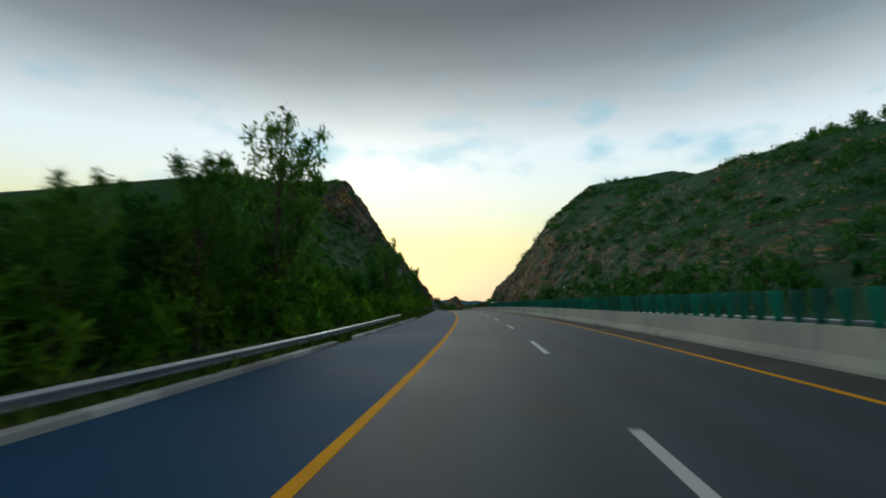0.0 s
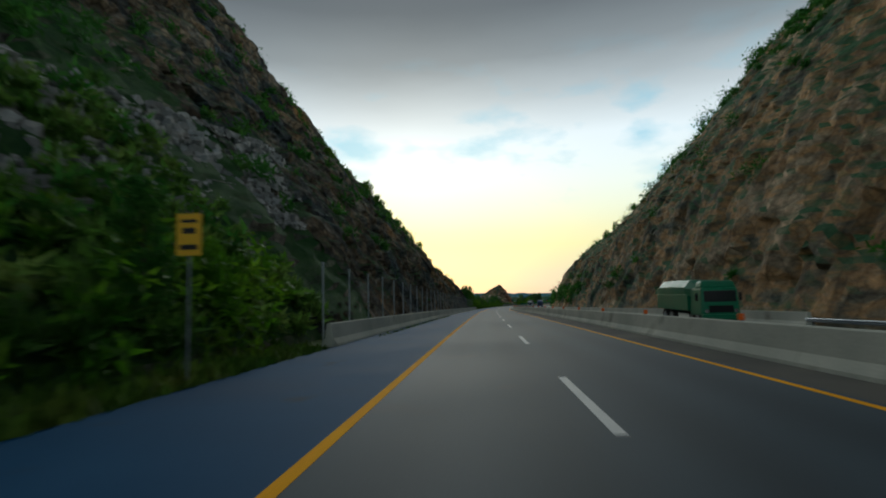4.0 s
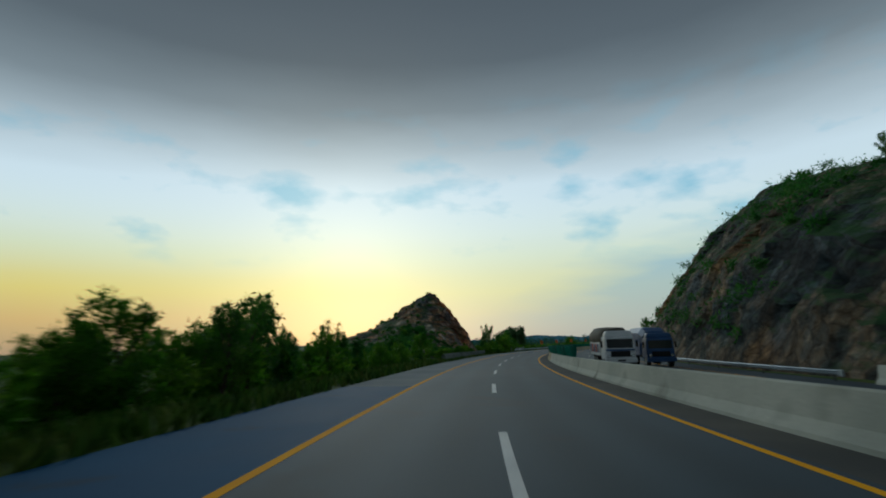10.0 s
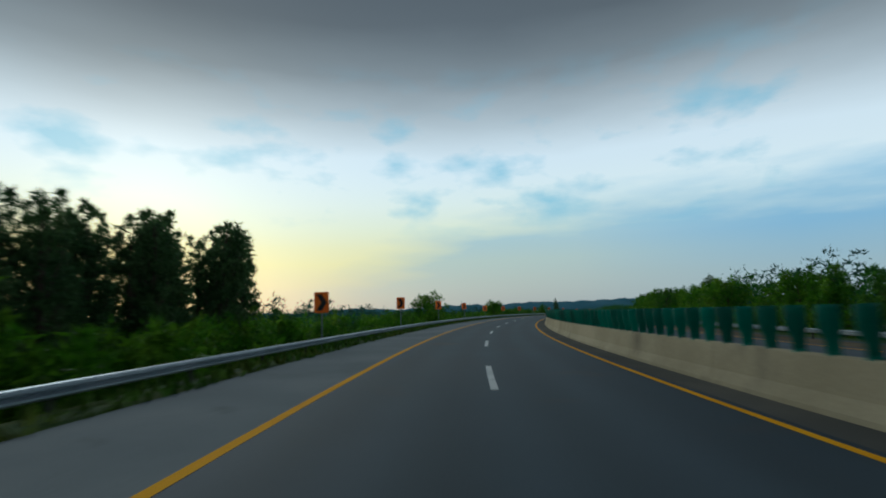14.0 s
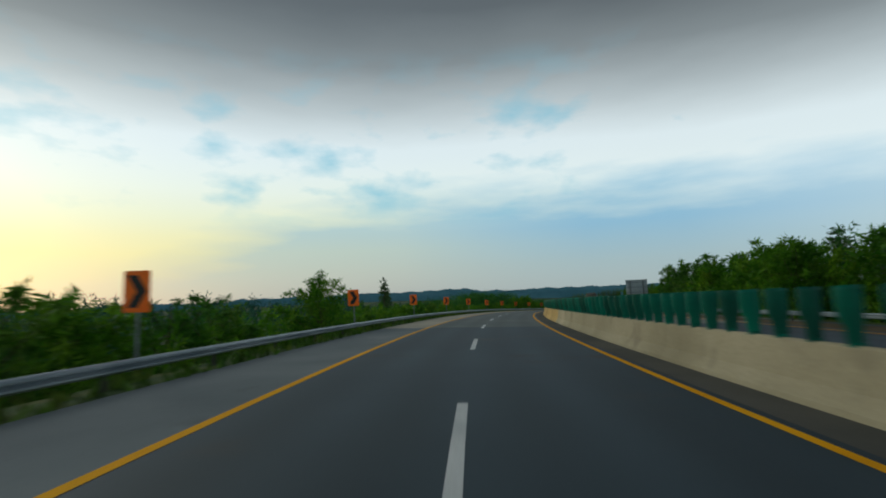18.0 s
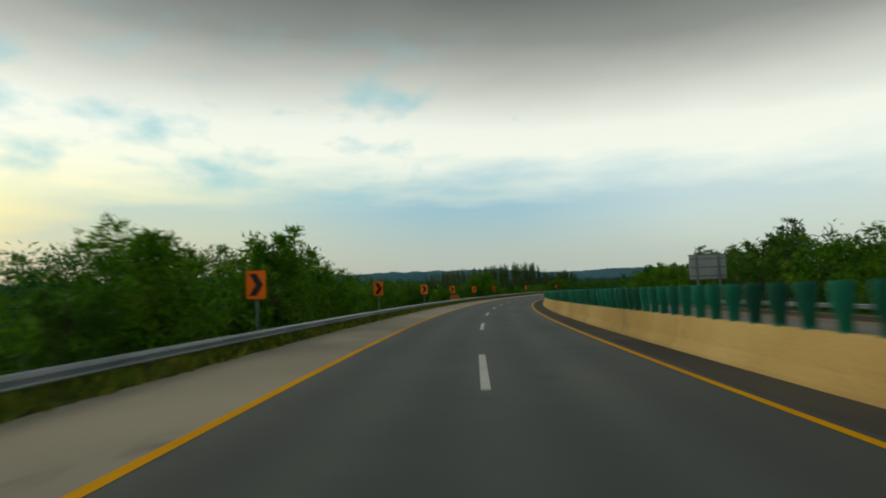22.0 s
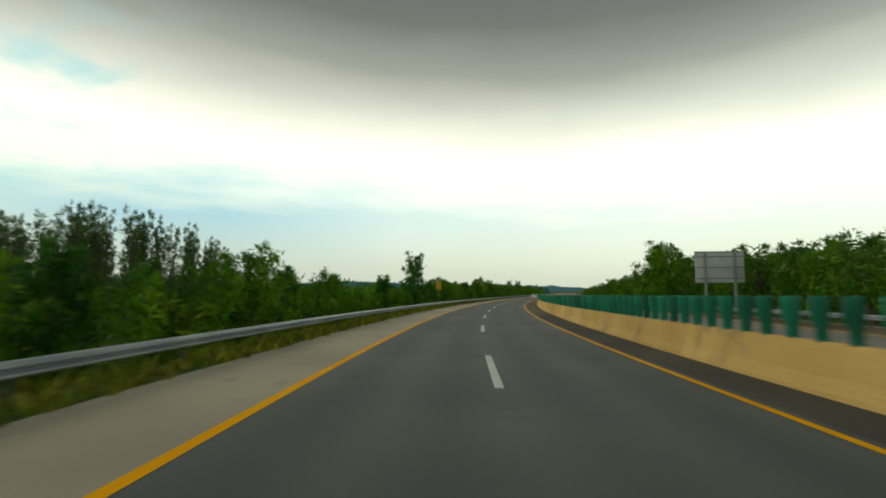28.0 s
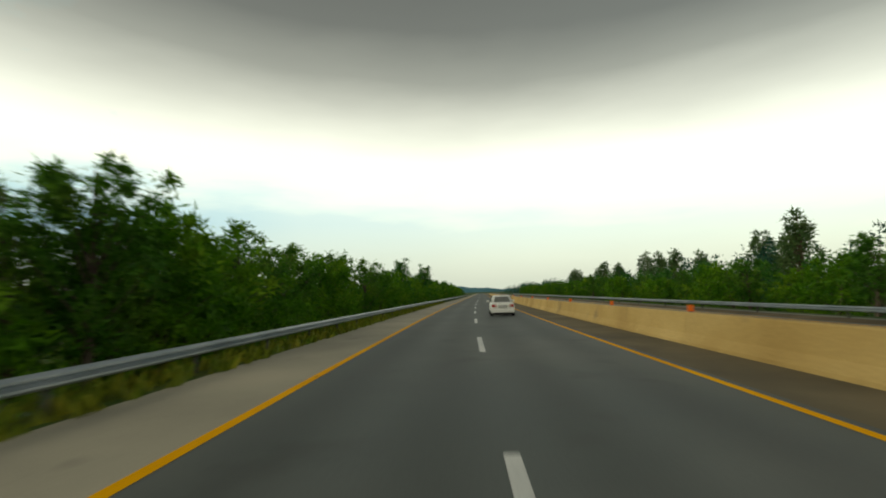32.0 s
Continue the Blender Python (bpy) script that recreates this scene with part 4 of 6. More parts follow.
guard_rail("guardrail_left_start", "grey steel guardrail ahead of the trees", -60, 55.5, lambda s: float(np.interp(s, [-60, 40, 56], [-8.35, -8.3, -8.5])), 1, top=lambda s: float(np.interp(s, [-60, 30, 56], [0.47, 0.47, 0.6])))
guard_rail("guardrail_left", "long grey steel guardrail along the shoulder", 503, 1440, lambda s: float(np.interp(s, [503, 800, 1000, 1060, 1440], [-7.3, -6.9, -6.8, -6.5, -6.5])), 1, top=lambda s: float(np.interp(s, [503, 840, 960, 1440], [0.54, 0.54, 0.64, 0.64])))
guard_rail("guardrail_right", "grey steel guardrail beyond the opposite carriageway", 402, 1440, 18.6, -1, step=8.0, block=24.0, top=0.6)
guard_rail("guardrail_right_start", "grey steel guardrail beyond the opposite carriageway", -60, 189, 18.6, -1, step=8.0, block=24.0, top=0.6)

# kerb pieces beside the first guardrail
kerb = thing("kerb", "pale concrete edge kerb beside the shoulder", "kerb", kind="structure")
for i in range(60):
    s = -20 + i * 1.55
    if s > 70 or i in (33, 34, 50):
        continue
    bm = box(bmesh.new(), (-0.14, 0.01, -0.2), (0.14, 1.52, 0.12), 0.025)
    p = part("kerb_stone", bm, KERB_MAT, kerb)
    p.matrix_basis = spot(s, edge_left(s) - 0.1, 0.0)

# ---------------------------------------------------------------- anti-glare panels on the median wall
def paddle_mesh(w, h):
    """A curved upright plastic blade, wider above, with rounded shoulders, on a bracket."""
    vs, fs, n = [], [], 6
    rows = [(0.0, 0.40), (0.06, 0.5), (h * 0.30, 0.54), (h * 0.50, 0.78), (h * 0.93, 0.84), (h, 0.74)]
    for back in (0.0, 0.03):
        for z, half in rows:
            for i in range(n + 1):
                x = (i / n * 2 - 1) * half * w
                vs.append((x, back + 0.10 * (x / w) ** 2, z))
    k = (n + 1)
    per = k * len(rows)
    for b in range(2):
        for r in range(len(rows) - 1):
            for i in range(n):
                q = [b * per + r * k + i, b * per + r * k + i + 1, b * per + (r + 1) * k + i + 1, b * per + (r + 1) * k + i]
                fs.append(tuple(q if b == 0 else q[::-1]))
    for r in range(len(rows) - 1):
        for i in (0, n):
            fs.append((r * k + i, (r + 1) * k + i, per + (r + 1) * k + i, per + r * k + i))
    for i in range(n):
        t = (len(rows) - 1) * k
        fs.append((t + i, t + i + 1, per + t + i + 1, per + t + i))
    base = len(vs)
    vs += [(-0.09, -0.07, -0.02), (0.09, -0.07, -0.02), (0.09, 0.12, -0.02), (-0.09, 0.12, -0.02), (-0.06, -0.05, 0.05), (0.06, -0.05, 0.05), (0.06, 0.1, 0.05), (-0.06, 0.1, 0.05)]
    fs += [(base, base + 1, base + 5, base + 4), (base + 1, base + 2, base + 6, base + 5), (base + 2, base + 3, base + 7, base + 6), (base + 3, base, base + 4, base + 7), (base + 4, base + 5, base + 6, base + 7)]
    return vs, fs


PV, PF = paddle_mesh(0.225, 0.82)
screen = thing("glare_screen", "row of green plastic anti-glare blades on the median wall", "anti-glare screen", kind="structure")
blade = mesh_of("blade", PV, PF, PANEL_GREEN, True)
rest_v, rest_f = [], []
stretches = [(-60, 126), (409, 1105)]
rng = random.Random(11)
count = 0
for a, b in stretches:
    s = a
    while s < b:
        turn = rng.uniform(-5, 5)
        m = spot(s, wall_mid(s) + 0.35, 0.93, turn) @ Matrix.Rotation(radians(rng.uniform(-1.5, 1.5)), 4, "Y")
        if 860 <= s < 1105 and count < 296:
            p = part("blade", blade, PANEL_GREEN, screen)
            p.matrix_basis = m
            count += 1
        else:
            o = len(rest_v)
            rest_v += [m @ Vector(v) for v in PV]
            rest_f += [tuple(o + i for i in f) for f in PF]
        s += 0.84
more = part("blade_row", mesh_of("blade_row", rest_v, rest_f, PANEL_GREEN_FAR, True), PANEL_GREEN_FAR, screen)
tagged(more, kind="stuff")

# ---------------------------------------------------------------- rockfall fence on the cutting wall
fence = thing("rockfall_fence", "tall grey steel posts with wire net at the cutting", "fence", kind="structure")
post_me = bpy.data.meshes.new("fence_post")
bm = bmesh.new()
box(bm, (-0.036, -0.04, -0.3), (0.036, 0.04, 3.62), 0.01)
box(bm, (-0.06, -0.06, 3.58), (0.06, 0.06, 3.66), 0.01)
bm.to_mesh(post_me)
bm.free()
post_me.materials.append(FENCE_STEEL)
for i in range(37):
    s = 177.5 + 4.28 * i
    p = part("fence_post", post_me, FENCE_STEEL, fence)
    p.matrix_basis = spot(s, -8.9, land(s, -8.9) * 0 + 0.0)
nv, nf = [], []


def wire(p, q, r):
    p, q = Vector(p), Vector(q)
    d = (q - p).normalized()
    a = d.cross(Vector((0.3, 0.1, 1))).normalized() * r
    b = d.cross(a).normalized() * r
    o = len(nv)
    for c in (p, q):
        nv.extend([c + a, c - a * 0.5 + b * 0.87, c - a * 0.5 - b * 0.87])
    nf.extend([(o, o + 1, o + 4, o + 3), (o + 1, o + 2, o + 5, o + 4), (o + 2, o, o + 3, o + 5)])


for i in range(36):
    s = 177.5 + 4.28 * i
    for z in np.arange(0.95, 3.6, 0.3):
        wire(at(s, -8.9, z), at(s + 4.28, -8.9, z), 0.0012)
    for k in range(0, 8):
        u = s + 4.28 * k / 8
        wire(at(u, -8.9, 0.95), at(u + 0.5, -8.9, 3.55), 0.0012)
        wire(at(u, -8.9, 3.55), at(u + 0.5, -8.9, 0.95), 0.0012)
tagged(part("wire_net", mesh_of("wire_net", nv, nf, POST_STEEL), POST_STEEL, fence), kind="stuff")

# ---------------------------------------------------------------- dry-stone retaining wall
stones = thing("stone_wall", "low grey rubble stone retaining wall with a flat coping", "stone wall", kind="structure")
STONE = material("grey_rubble_stone", [(0.22, 0.22, 0.205), (0.32, 0.315, 0.295), (0.42, 0.41, 0.38)], 0.92, scale=1.5, fine=14, bump=0.6, depth=0.03, vary="object")
rng = random.Random(4)
variants = []
for i in range(5):
    bm = bmesh.new()
    w = rng.uniform(0.62, 0.86)
    box(bm, (-0.2, 0, 0.006), (0.2, w - 0.02, 0.20), 0.035)
    for v in bm.verts:
        v.co += Vector((rng.uniform(-0.03, 0.03), rng.uniform(-0.012, 0.012), rng.uniform(-0.006, 0.006)))
    me = bpy.data.meshes.new("wall_stone")
    bm.to_mesh(me)
    bm.free()
    me.materials.append(STONE)
    variants.append((me, w))
for row in range(4):
    s = 113 + row * 0.3
    while s < 159:
        me, w = rng.choice(variants)
        if not (139.8 < s < 142.6):
            p = part("wall_stone", me, STONE, stones)
            p.matrix_basis = spot(s, -9.6 + rng.uniform(-0.03, 0.03), -0.14 + row * 0.212)
        s += w
for a, b in ((113, 139.8), (142.8, 159)):
    part("coping", sweep("coping", run(a, b, 2), [(-9.88, 0.72), (-9.34, 0.72), (-9.34, 0.80), (-9.88, 0.80)], STONE, closed=True, caps=True), STONE, stones)
    part("core", sweep("core", run(a, b, 2), [(-9.75, -0.3), (-9.45, -0.3), (-9.45, 0.72), (-9.75, 0.72)], STONE, closed=True, caps=True), STONE, stones)


# ---------------------------------------------------------------- signs
def plate(w, h, t=0.012, r=0.05):
    """An upright plate with rounded corners in the xz plane, facing -y."""
    bm = bmesh.new()
    pts = []
    for cx, cz, a0 in ((w / 2 - r, h / 2 - r, 0), (-w / 2 + r, h / 2 - r, 90), (-w / 2 + r, -h / 2 + r, 180), (w / 2 - r, -h / 2 + r, 270)):
        for k in range(4):
            a = radians(a0 + 30 * k)
            pts.append((cx + r * math.cos(a), cz + r * math.sin(a)))
    front = [bm.verts.new((x, 0, z)) for x, z in pts]
    back = [bm.verts.new((x, t, z)) for x, z in pts]
    bm.faces.new(front)
    bm.faces.new(back[::-1])
    for i in range(len(pts)):
        j = (i + 1) % len(pts)
        bm.faces.new((front[j], front[i], back[i], back[j]))
    return bm


def chevron_sign():
    ob = thing("chevron_sign", "orange curve sign with a black chevron on a steel post", "road sign", "chevron signs round the bend")
    part("post", tube(bmesh.new(), (0, 0.05, -1.2), (0, 0.05, 2.35), 0.038), POST_STEEL, ob)
    bm = plate(0.74, 1.0)
    bm.transform(Matrix.Translation((0, 0, 2.0)))
    pl = part("plate", bm, SIGN_ORANGE, ob, "orange reflective plate")
    bm = bmesh.new()
    pts = [(-0.26, 0.39), (0.02, 0.39), (0.28, 0.0), (0.02, -0.39), (-0.26, -0.39), (-0.01, 0.0)]
    f = [bm.verts.new((x, -0.005, 2.0 + z)) for x, z in pts]
    bk = [bm.verts.new((x, -0.0005, 2.0 + z)) for x, z in pts]
    bm.faces.new((f[0], f[5], f[2], f[1]))
    bm.faces.new((f[5], f[4], f[3], f[2]))
    for i in range(6):
        j = (i + 1) % 6
        bm.faces.new((f[i], f[j], bk[j], bk[i]))
    bmesh.ops.recalc_face_normals(bm, faces=bm.faces)
    part("chevron", bm, SIGN_BLACK, pl, "black chevron")
    for z in (1.73, 2.22):
        part("bracket", boxes(((-0.2, 0.013, z), (0.2, 0.03, z + 0.05)), bevel=0.004), POST_STEEL, ob)
    return ob


first = chevron_sign()
first.matrix_basis = spot(539, -7.85, 0.15, -4)
rng = random.Random(8)
for k in range(1, 25):
    s = 539 + 18.63 * k
    if k in (21, 23):
        continue
    up = 0.4 if k < 4 else 0.0
    copy_thing(first, spot(s, -7.85 if s < 900 else -7.6, up, rng.uniform(-9, 2)) @ Matrix.Rotation(radians(rng.uniform(-1.5, 1.5)), 4, "Y"))


def warning_sign(s, side, high, label):
    ob = thing("warning_sign", label, "road sign", m=spot(s, side, 0))
    part("post", tube(bmesh.new(), (0, 0.05, -0.6), (0, 0.05, high + 0.55), 0.035), POST_STEEL, ob)
    bm = plate(0.62, 1.0, r=0.03)
    bm.transform(Matrix.Translation((0, 0, high)))
    pl = part("plate", bm, SIGN_YELLOW, ob, "yellow plate")
    rows = [((-0.2, -0.006, high + 0.28), (0.2, -0.001, high + 0.36)), ((-0.16, -0.006, high + 0.02), (0.16, -0.001, high + 0.16)), ((-0.22, -0.006, high - 0.36), (0.22, -0.001, high - 0.24))]
    for row in rows:
        part("marking", boxes(row), SIGN_BLACK, pl, "dark unreadable bar")
    return ob


warning_sign(166.7, -8.5, 3.4, "small yellow sign on a thin post before the cutting")
warning_sign(1084.3, -7.7, 2.75, "small yellow sign on a thin post behind the guardrail")


def sign_board(s, side, w, h, mid, label):
    """The bare back of a big direction sign, with stiffening rails and two legs."""
    ob = thing("sign_board", label, "direction sign", "direction signs facing away", m=spot(s, side, 0))
    part("panel", boxes(((-w / 2, 0, mid - h / 2), (w / 2, 0.04, mid + h / 2)), bevel=0.01), SIGN_BACK, ob)
    for z in (mid - h * 0.36, mid, mid + h * 0.36):
        part("rail", boxes(((-w / 2 + 0.05, -0.06, z - 0.05), (w / 2 - 0.05, -0.001, z + 0.05)), bevel=0.008), POST_STEEL, ob)
    part("top_trim", boxes(((-w / 2 - 0.04, -0.05, mid + h / 2 + 0.001), (w / 2 + 0.04, 0.08, mid + h / 2 + 0.1)), bevel=0.01), POST_STEEL, ob)
    for x in (-w * 0.3, w * 0.3):
        part("leg", boxes(((x - 0.09, -0.22, -2.5), (x + 0.09, -0.062, mid + h / 2 - 0.05)), bevel=0.012), POST_STEEL, ob)
    return ob


sign_board(747, 20.4, 3.4, 2.3, 3.75, "grey back of a wide direction sign beyond the far guardrail")
sign_board(850.2, 19.9, 3.2, 2.2, 3.5, "grey back of a wide direction sign among the roadside trees")
sign_board(1062, 20.0, 4.0, 2.6, 3.9, "grey back of a ribbed direction sign beside the far guardrail")


# striped hazard board behind the guardrail and a pale concrete block
def hazard_board(s, side):
    ob = thing("hazard_board", "orange and black striped hazard board behind the guardrail", "hazard board", m=spot(s, side, 0, 62))
    part("panel", boxes(((-1.15, 0, 0.15), (1.15, 0.04, 0.95)), bevel=0.01), SIGN_ORANGE, ob)
    for i in range(5):
        x = -0.95 + i * 0.45
        bm = bmesh.new()
        vs = [bm.verts.new(c) for c in ((x - 0.12, -0.006, 0.17), (x + 0.1, -0.006, 0.17), (x + 0.28, -0.006, 0.93), (x + 0.06, -0.006, 0.93))]
        bm.faces.new(vs)
        r = bmesh.ops.extrude_face_region(bm, geom=bm.faces[:])
        for v in r["geom"]:
            if isinstance(v, bmesh.types.BMVert):
                v.co.y += 0.005
        part("stripe", bm, SIGN_BLACK, ob)
    for x in (-0.9, 0.9):
        part("leg", boxes(((x - 0.04, 0.045, -3.5), (x + 0.04, 0.1, 0.9)), bevel=0.006), POST_STEEL, ob)


hazard_board(887.0, -10.2)
blk = thing("culvert_block", "whitewashed concrete block behind the guardrail", "concrete block", m=spot(516.4, -9.2, 0))
part("body", box(bmesh.new(), (-0.6, -1.6, -2.5), (0.6, 1.6, 0.62), 0.05), KERB_MAT, blk)
part("cap", box(bmesh.new(), (-0.7, -1.7, 0.621), (0.7, 1.7, 0.74), 0.03), KERB_MAT, blk)
for s, side in ((500.5, -7.6), (511.5, -8.6), (520, -8.8)):
    p = thing("marker_post", "short grey marker post at the guardrail", "marker post", "marker posts", m=spot(s, side, 0))
    part("shaft", box(bmesh.new(), (-0.05, -0.05, -1.5), (0.05, 0.05, 1.15), 0.012), KERB_MAT, p)
    part("cap", box(bmesh.new(), (-0.06, -0.06, 1.151), (0.06, 0.06, 1.2), 0.01), POST_STEEL, p)

# orange reflectors on the median wall
def reflector(s, side, up):
    ob = thing("wall_reflector", "small orange reflector on the median wall", "reflector", "wall reflectors", m=spot(s, side, up))
    part("body", box(bmesh.new(), (-0.09, -0.03, 0.0), (0.09, 0.03, 0.20), 0.02), ORANGE_MARK, ob)
    part("foot", box(bmesh.new(), (-0.05, -0.06, -0.02), (0.05, 0.06, 0.0), 0.004), POST_STEEL, ob)
    return ob


ref = reflector(1110 + 2.2, wall_mid(1112) + 0.35, 0.95)
for s in [1129.5, 1138.4, 1146.9, 1156, 1166, 1175.9, 1184.2, 1194, 1204, 1216, 1230, 1246, 144, 153, 162, 171, 180, 189, 198, 207, 216, 225, 234, 243, 252, 261, 270, 279.8, 288.6, 298, 307.5, 316.8, 325.8, 335, 344, 353, 362, 371, 380]:
    copy_thing(ref, spot(s, wall_mid(s) + 0.35, 0.95))

# pale concrete stakes of an old fence climbing the grassy slope
stakes = thing("stake_fence", "line of thin pale concrete stakes on the grassy slope", "fence", kind="structure")
stake_me = bpy.data.meshes.new("stake")
bm = box(bmesh.new(), (-0.04, -0.04, -0.5), (0.04, 0.04, 1.15), 0.01, (0.8, 0.8))
bm.to_mesh(stake_me)
bm.free()
stake_me.materials.append(KERB_MAT)
rng = random.Random(31)
for s, lat in [(138.6 + 1.3 * k, -22.0 - 0.15 * k) for k in range(6)] + [(152.0 + 1.4 * k, -30.0) for k in range(4)] + [(168.0 + 3.2 * k, -40.0 - 1.5 * k) for k in range(5)]:
    p = part("stake", stake_me, KERB_MAT, stakes)
    p.matrix_basis = spot(s, lat, land(s, lat)) @ Matrix.Rotation(radians(rng.uniform(-4, 4)), 4, "X")


def rubble(name, label, count, s_lo, s_hi, lat_lo, lat_hi, seed, mat):
    """Loose broken stones strewn over a slope."""
    r = np.random.default_rng(seed)
    corner = np.array([(x, y, z) for z in (-1, 1) for y in (-1, 1) for x in (-1, 1)], float)
    quads = [(0, 2, 3, 1), (4, 5, 7, 6), (0, 1, 5, 4), (2, 6, 7, 3), (0, 4, 6, 2), (1, 3, 7, 5)]
    V, F = [], []
    for i in range(count):
        s, u = r.uniform(s_lo, s_hi), r.uniform()
        lat = lat_lo + (lat_hi - lat_lo) * u
        size = 0.13 + 0.22 * r.random() ** 2
        body = corner * (size * r.uniform(0.6, 1.3, 3)) * r.uniform(0.65, 1.1, (8, 1)) + r.normal(0, size * 0.14, (8, 3))
        q = Matrix.Rotation(r.uniform(0, 6.3), 3, "Z") @ Matrix.Rotation(r.uniform(-0.7, 0.7), 3, "X")
        p = at(s, lat, land(s, lat) + size * 0.3)
        o = len(V)
        V += [p + np.array(q @ Vector(c)) for c in body]
        F += [tuple(o + k for k in f) for f in quads]
    ob = new(name, mesh_of(name, V, F, mat))
    tagged(ob, label, "rubble", kind="stuff")


RUBBLE_STONE = material("broken_grey_stone", [(0.16, 0.18, 0.18), (0.28, 0.285, 0.275), (0.40, 0.38, 0.35)], 0.92, scale=0.8, fine=9, bump=0.5, depth=0.03, vary="island", swing=0.5)
rubble("slope_rubble", "band of broken grey stones across the grassy slope", 3400, 140, 206, -15.5, -24.5, 12, RUBBLE_STONE)
rubble("foot_rubble", "fallen stones at the foot of the cutting", 260, 180, 345, -9.4, -11.0, 13, ROCK_L)


# old pole with a small box at the foot of the right slope
def pole(s, side, high):
    ob = thing("utility_pole", "thin grey steel pole with a pale box beyond the far guardrail", "pole", m=spot(s, side, 0))
    part("shaft", tube(bmesh.new(), (0, 0, -1.5), (0, 0, high), 0.09, 0.06), POST_STEEL, ob)
    part("box", box(bmesh.new(), (-0.16, -0.14, high * 0.5), (0.16, 0.14, high * 0.5 + 0.45), 0.02), KERB_MAT, ob)
    part("cap", box(bmesh.new(), (-0.1, -0.1, high), (0.1, 0.1, high + 0.06), 0.02), POST_STEEL, ob)


pole(117, 20.3, 10.3)


# ---------------------------------------------------------------- trees
def leaf_cloud(rng, clumps, per, size, mat, name, droop=0.0):
    """Many small leaf sprays gathered in clumps: (centre, radius) pairs."""
    C = np.array([c for c, _ in clumps])
    R = np.array([r for _, r in clumps])
    idx = np.repeat(np.arange(len(clumps)), per)
    n = len(idx)
    d = rng.normal(size=(n, 3))
    d /= np.linalg.norm(d, axis=1)[:, None]
    P = C[idx] + d * (R[idx] * np.minimum(np.abs(rng.normal(0, 0.62, n)) + 0.12, 1.7))[:, None] * np.array([1, 1, 0.85])
    a = d * 0.75 + rng.normal(size=(n, 3)) * 0.62 + np.array([0, 0, 0.25 - droop])
    a /= np.linalg.norm(a, axis=1)[:, None]
    b = np.cross(a, rng.normal(size=(n, 3)))
    b /= np.linalg.norm(b, axis=1)[:, None]
    L = (1.25 * size * rng.uniform(0.55, 1.45, n))[:, None]
    V = np.stack([P - b * L * 0.2, P + b * L * 0.2, P + a * L], 1).reshape(-1, 3)
    F = np.arange(3 * n).reshape(-1, 3)
    me = bpy.data.meshes.new(name)
    me.vertices.add(3 * n)
    me.vertices.foreach_set("co", V.ravel())
    me.loops.add(3 * n)
    me.loops.foreach_set("vertex_index", F.ravel())
    me.polygons.add(n)
    me.polygons.foreach_set("loop_start", np.arange(0, 3 * n, 3))
    me.polygons.foreach_set("loop_total", np.full(n, 3))
    me.materials.append(mat)
    me.update(calc_edges=True)
    return me


def limb(bm, pts, r0, r1, seg=7):
    """A tapered bent limb through the points."""
    rings = []
    n = len(pts)
    for i, p in enumerate(pts):
        p = Vector(p)
        d = (Vector(pts[min(i + 1, n - 1)]) - Vector(pts[max(i - 1, 0)])).normalized()
        x = d.cross(Vector((0.31, 0.95, 0.1))).normalized()
        y = d.cross(x)
        r = r0 + (r1 - r0) * i / (n - 1)
        rings.append([bm.verts.new(p + (x * math.cos(2 * math.pi * k / seg) + y * math.sin(2 * math.pi * k / seg)) * r) for k in range(seg)])
    for a, b in zip(rings, rings[1:]):
        for k in range(seg):
            bm.faces.new((a[k], a[(k + 1) % seg], b[(k + 1) % seg], b[k]))
    bm.faces.new(rings[-1])


